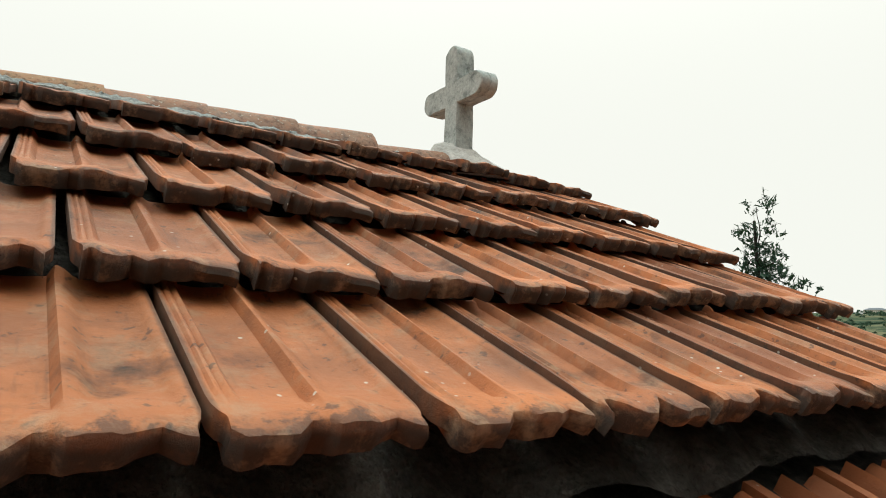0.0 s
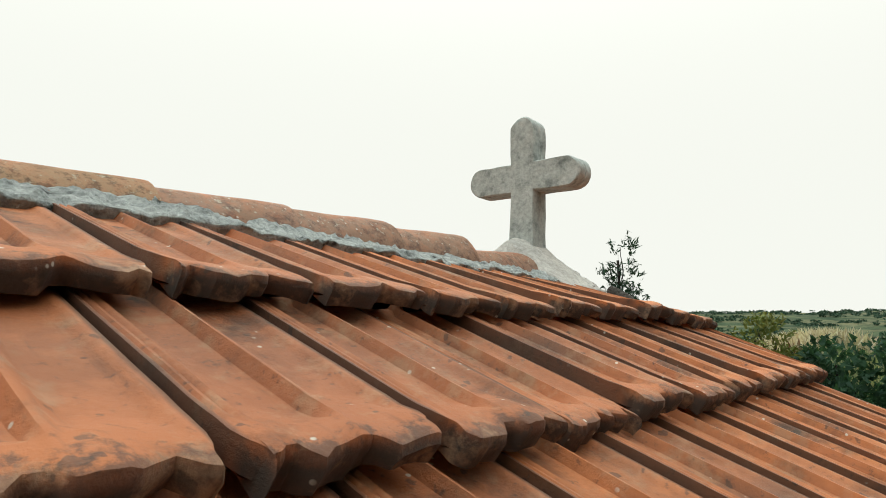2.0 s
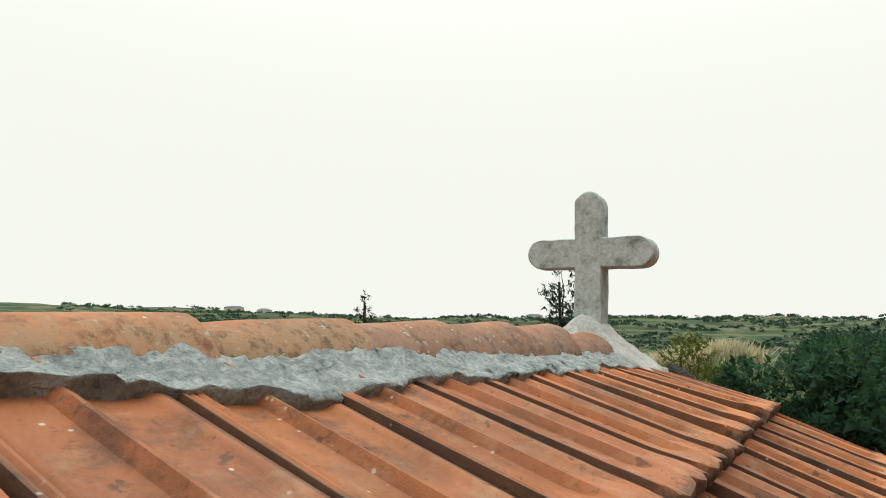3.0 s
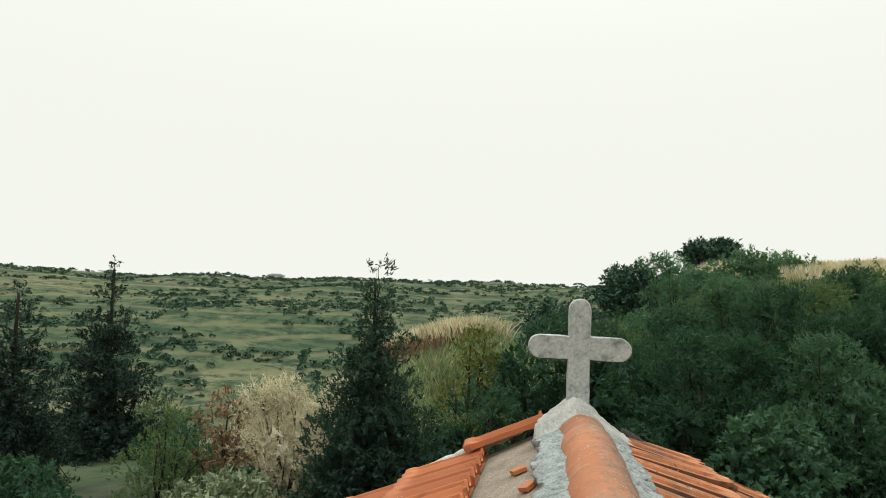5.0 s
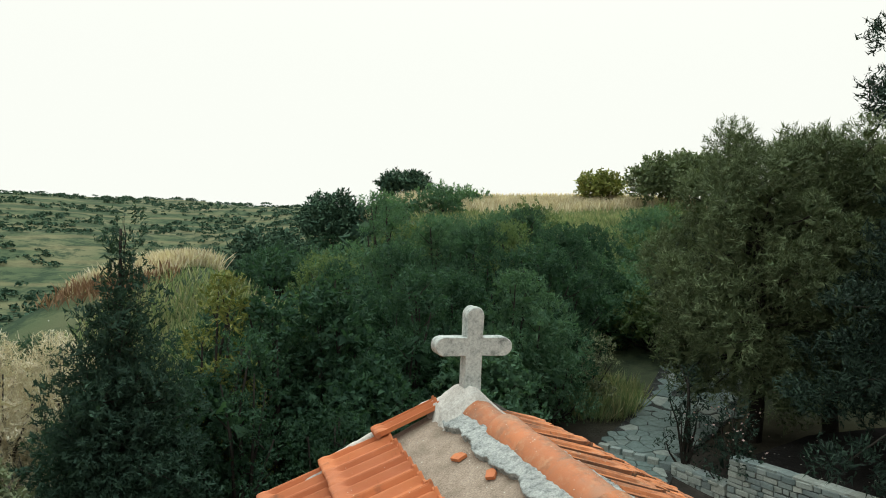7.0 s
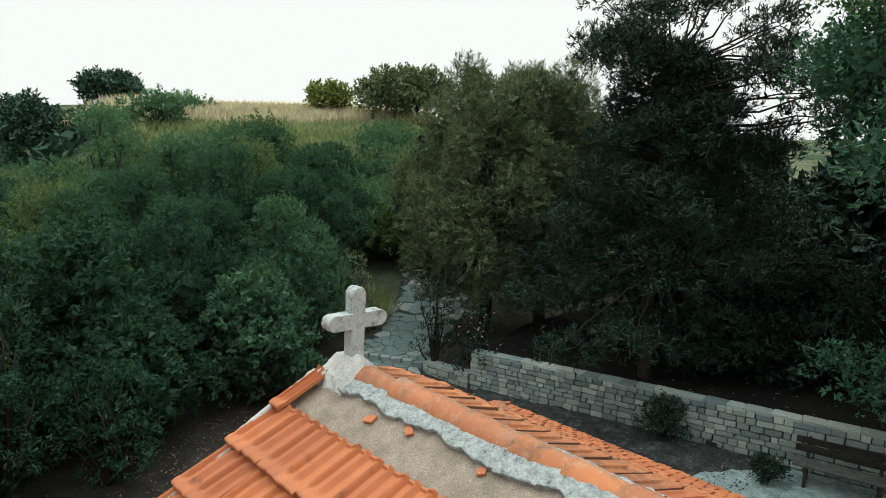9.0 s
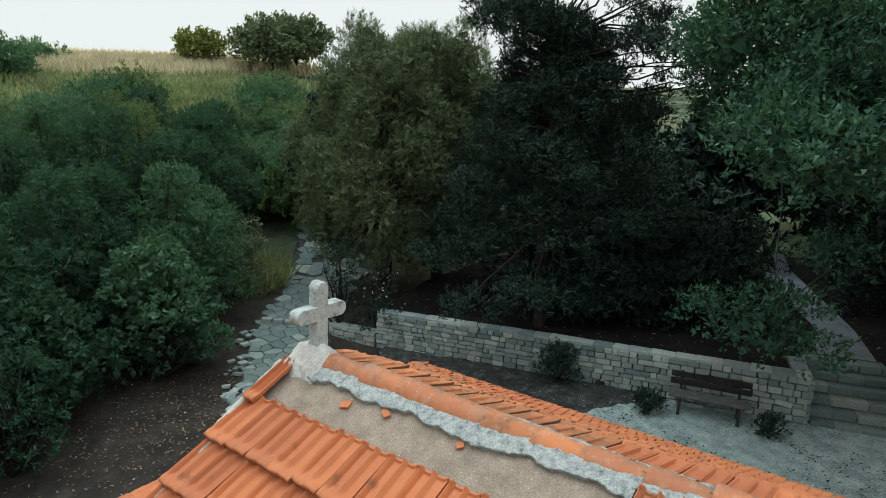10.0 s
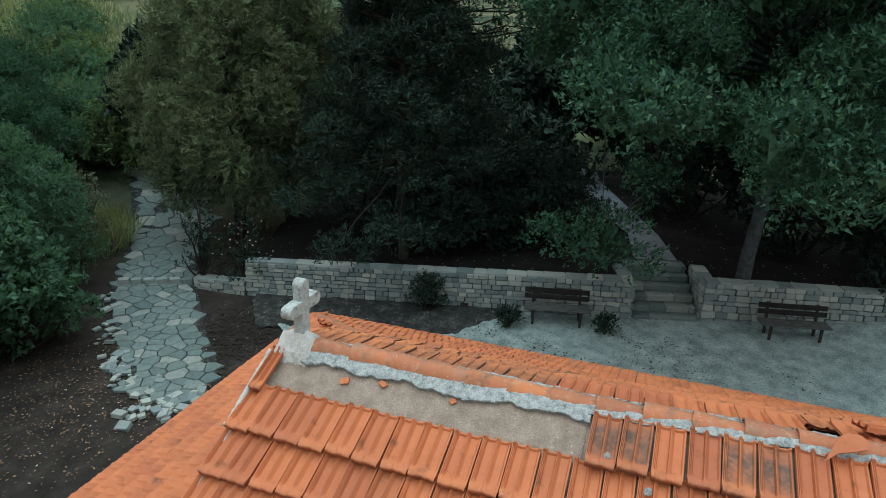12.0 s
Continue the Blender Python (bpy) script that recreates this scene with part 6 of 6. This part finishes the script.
def blossoms(name, label, cx, cy, rx, ry, n, height, size, leaf, seed):
    """Small flat flower heads above the grass."""
    rng = np.random.default_rng(seed)
    xy = np.array([cx, cy]) + rng.normal(size=(n, 2)) * 0.5 * np.array([rx, ry])
    z = np.array([ground_z(a, b) for a, b in xy]) + height * rng.uniform(0.7, 1.3, size=n)
    c = np.column_stack([xy, z])
    a = rng.normal(size=(n, 3)) * np.array([1, 1, 0.4])
    a /= np.linalg.norm(a, axis=1, keepdims=True)
    b = np.cross(a, rng.normal(size=(n, 3)))
    b /= np.linalg.norm(b, axis=1, keepdims=True)
    s = size * rng.uniform(0.5, 1.4, size=(n, 1))
    tagged(new(name, quads_mesh(name, np.stack([c - a * s, c + b * s, c + a * s, c - b * s], 1), leaf)), label, "flowers", kind="stuff")


blossoms("oleander_flowers", "pale pink blossoms on the dark shrub", 8.95, 7.35, 0.8, 0.8, 60, 1.45, 0.025, PINK, 209)
blossoms("meadow_flowers", "white umbel flowers scattered in the weedy meadow", 15.2, 21.0, 3.4, 3.4, 160, 0.8, 0.05, WHITE_BLOOM, 207)
blossoms("meadow_flowers", "white umbel flowers in the meadow behind the bushes", -1.6, 16.5, 4.0, 3.0, 130, 0.5, 0.035, WHITE_BLOOM, 213)
grass_field("meadow", "tall weedy green grass below the crest", 15.6, 20.5, 4.0, 4.0, 12000, 0.85, MEADOW, 208, 0.3, 0.03)


def far_scrub():
    """Scrub dotted over the terraced hillsides, as one mass of small clumps."""
    rng = np.random.default_rng(301)
    rnd = random.Random(301)
    cen, siz = [], []
    while len(cen) < 7600:
        th = math.radians(rnd.uniform(-62, 62))
        r = 36 + 420 * rnd.random() ** 1.4
        x, y = r * math.sin(th), r * math.cos(th)
        if th > math.radians(12):
            continue
        if noise.noise(Vector((x * 0.010, y * 0.045, 3))) * 1.3 + noise.noise(Vector((x * 0.05, y * 0.05, 7))) * 0.7 + 0.34 < rnd.random() * 0.7:
            continue
        s = rnd.uniform(0.35, 1.0) ** 1.8 * 1.05 * (1 + r / 420)
        cen.append((x, y, ground_z(x, y) + s * 0.3))
        siz.append(s)
    cen, siz = np.array(cen), np.array(siz)
    k = 24
    d = rng.normal(size=(len(cen) * k, 3))
    d /= np.linalg.norm(d, axis=1, keepdims=True)
    d[:, 2] = np.abs(d[:, 2]) * 0.75 - 0.1
    ss = np.repeat(siz, k)[:, None]
    c = np.repeat(cen, k, 0) + d * ss * rng.uniform(0.45, 0.9, size=(len(d), 1)) * np.array([1.1, 1.1, 0.8])
    a = rng.normal(size=c.shape)
    a /= np.linalg.norm(a, axis=1, keepdims=True)
    b = np.cross(a, rng.normal(size=c.shape))
    b /= np.linalg.norm(b, axis=1, keepdims=True)
    s = ss * 0.37
    v = np.stack([c - a * s, c + b * s, c + a * s], 1)
    tagged(new("scrub", quads_mesh("scrub", v, LEAF_FAR)), "low dark green scrub dotted over the hillsides", "scrub", kind="stuff")


far_scrub()


def litter(name, label, cx, cy, rx, ry, n, size, leaf, seed):
    """Fallen leaves and chips flat on the soil."""
    rng = np.random.default_rng(seed)
    xy = np.array([cx, cy]) + rng.normal(size=(n, 2)) * 0.5 * np.array([rx, ry])
    z = np.array([max(ground_z(a, b), 0.012 if b < 4 and a > 4.7 else -9) for a, b in xy]) + 0.012
    c = np.column_stack([xy, z])
    a = rng.normal(size=(n, 3)) * np.array([1, 1, 0.25])
    a /= np.linalg.norm(a, axis=1, keepdims=True)
    b = np.cross(a, np.array([0, 0, 1.0]))
    s = size * rng.uniform(0.4, 1.6, size=(n, 1)) ** 1.5
    tagged(new(name, quads_mesh(name, np.stack([c - a * s, c + b * s * 0.6, c + a * s, c - b * s * 0.5], 1), leaf)), label, "litter", kind="stuff")


litter("leaf_litter", "dry fallen leaves and pale chips on dark soil", 3.2, 7.0, 3.4, 3.2, 2600, 0.018, RUST_GRASS, 401)
litter("pale_chips", "pale stone chips scattered over the soil", 3.6, 6.8, 3.0, 3.0, 170, 0.016, PLASTER, 402)
litter("leaf_litter", "brown fallen leaves between path and yard", 6.6, 6.0, 1.3, 1.3, 2600, 0.03, BARK_DARK, 405)
litter("leaf_litter", "brown fallen leaves on the gravel yard", 9.0, 0.5, 2.4, 7.0, 3600, 0.022, BARK_DARK, 403)
litter("pale_chips", "pale stone chips over the gravel yard", 8.6, -1.0, 3.0, 7.0, 1300, 0.015, PLASTER, 404)


def build_road():
    """Narrow asphalt road below the west side."""
    bm = bmesh.new()
    pts = [(-3.2, 3.2), (-5.2, 5.0), (-8.6, 6.4), (-13, 7.2), (-20, 7.0)]
    rows = []
    for i, (x, y) in enumerate(pts):
        rows.append([bm.verts.new((x, y + s, ground_z(x, y) + 0.05)) for s in (-2.4, -0.8, 0.8)])
    for a, b in zip(rows, rows[1:]):
        for j in range(2):
            bm.faces.new((a[j], a[j + 1], b[j + 1], b[j]))
    bmesh.ops.recalc_face_normals(bm, faces=bm.faces[:])
    bmesh.ops.subdivide_edges(bm, edges=bm.edges[:], cuts=5, use_grid_fill=True)
    for v in bm.verts:
        v.co.z = ground_z(v.co.x, v.co.y) + 0.02
    tagged(part("road", bm, ASPHALT), "narrow worn asphalt road below the chapel", "road", kind="structure")


build_road()


def far_house(x, y, size, yaw, label):
    """A small pale house on the far ridge: walls, a low hipped roof and two windows."""
    w, d, h = size
    base = tagged(empty("house", (x, y, ground_z(x, y) - 0.3)), label, "house")
    bm = bmesh.new()
    box(bm, (w, d, h), pose(0, 0, h / 2))
    part("wall", bm, PLASTER, base, smooth=False)
    bm = bmesh.new()
    eave = [bm.verts.new((sx * (w / 2 + 0.3), sy * (d / 2 + 0.3), h + 0.01)) for sx, sy in ((-1, -1), (1, -1), (1, 1), (-1, 1))]
    top = [bm.verts.new((sx * w * 0.25, 0, h + 1.3)) for sx in (-1, 1)]
    for f in ((eave[0], eave[1], top[1], top[0]), (eave[1], eave[2], top[1]), (eave[2], eave[3], top[0], top[1]), (eave[3], eave[0], top[0]), tuple(eave[::-1])):
        bm.faces.new(f)
    part("roof", bm, FLAG_PALE, base, smooth=False)
    for k in (-0.25, 0.25):
        bm = bmesh.new()
        box(bm, (1.2, 0.1, 1.3), pose(k * w, -d / 2 - 0.04, h * 0.55))
        part("window", bm, WOOD_DARK, base, smooth=False)
    base.rotation_euler = (0, 0, radians(yaw))


far_house(-345, 300, (13, 8, 4.0), 40, "small pale house on the far ridge")
far_house(-330, 312, (9, 7, 3.4), 55, "small pale house beside another on the ridge")
far_house(-168, 392, (11, 7, 3.6), 20, "low pale house among far trees")
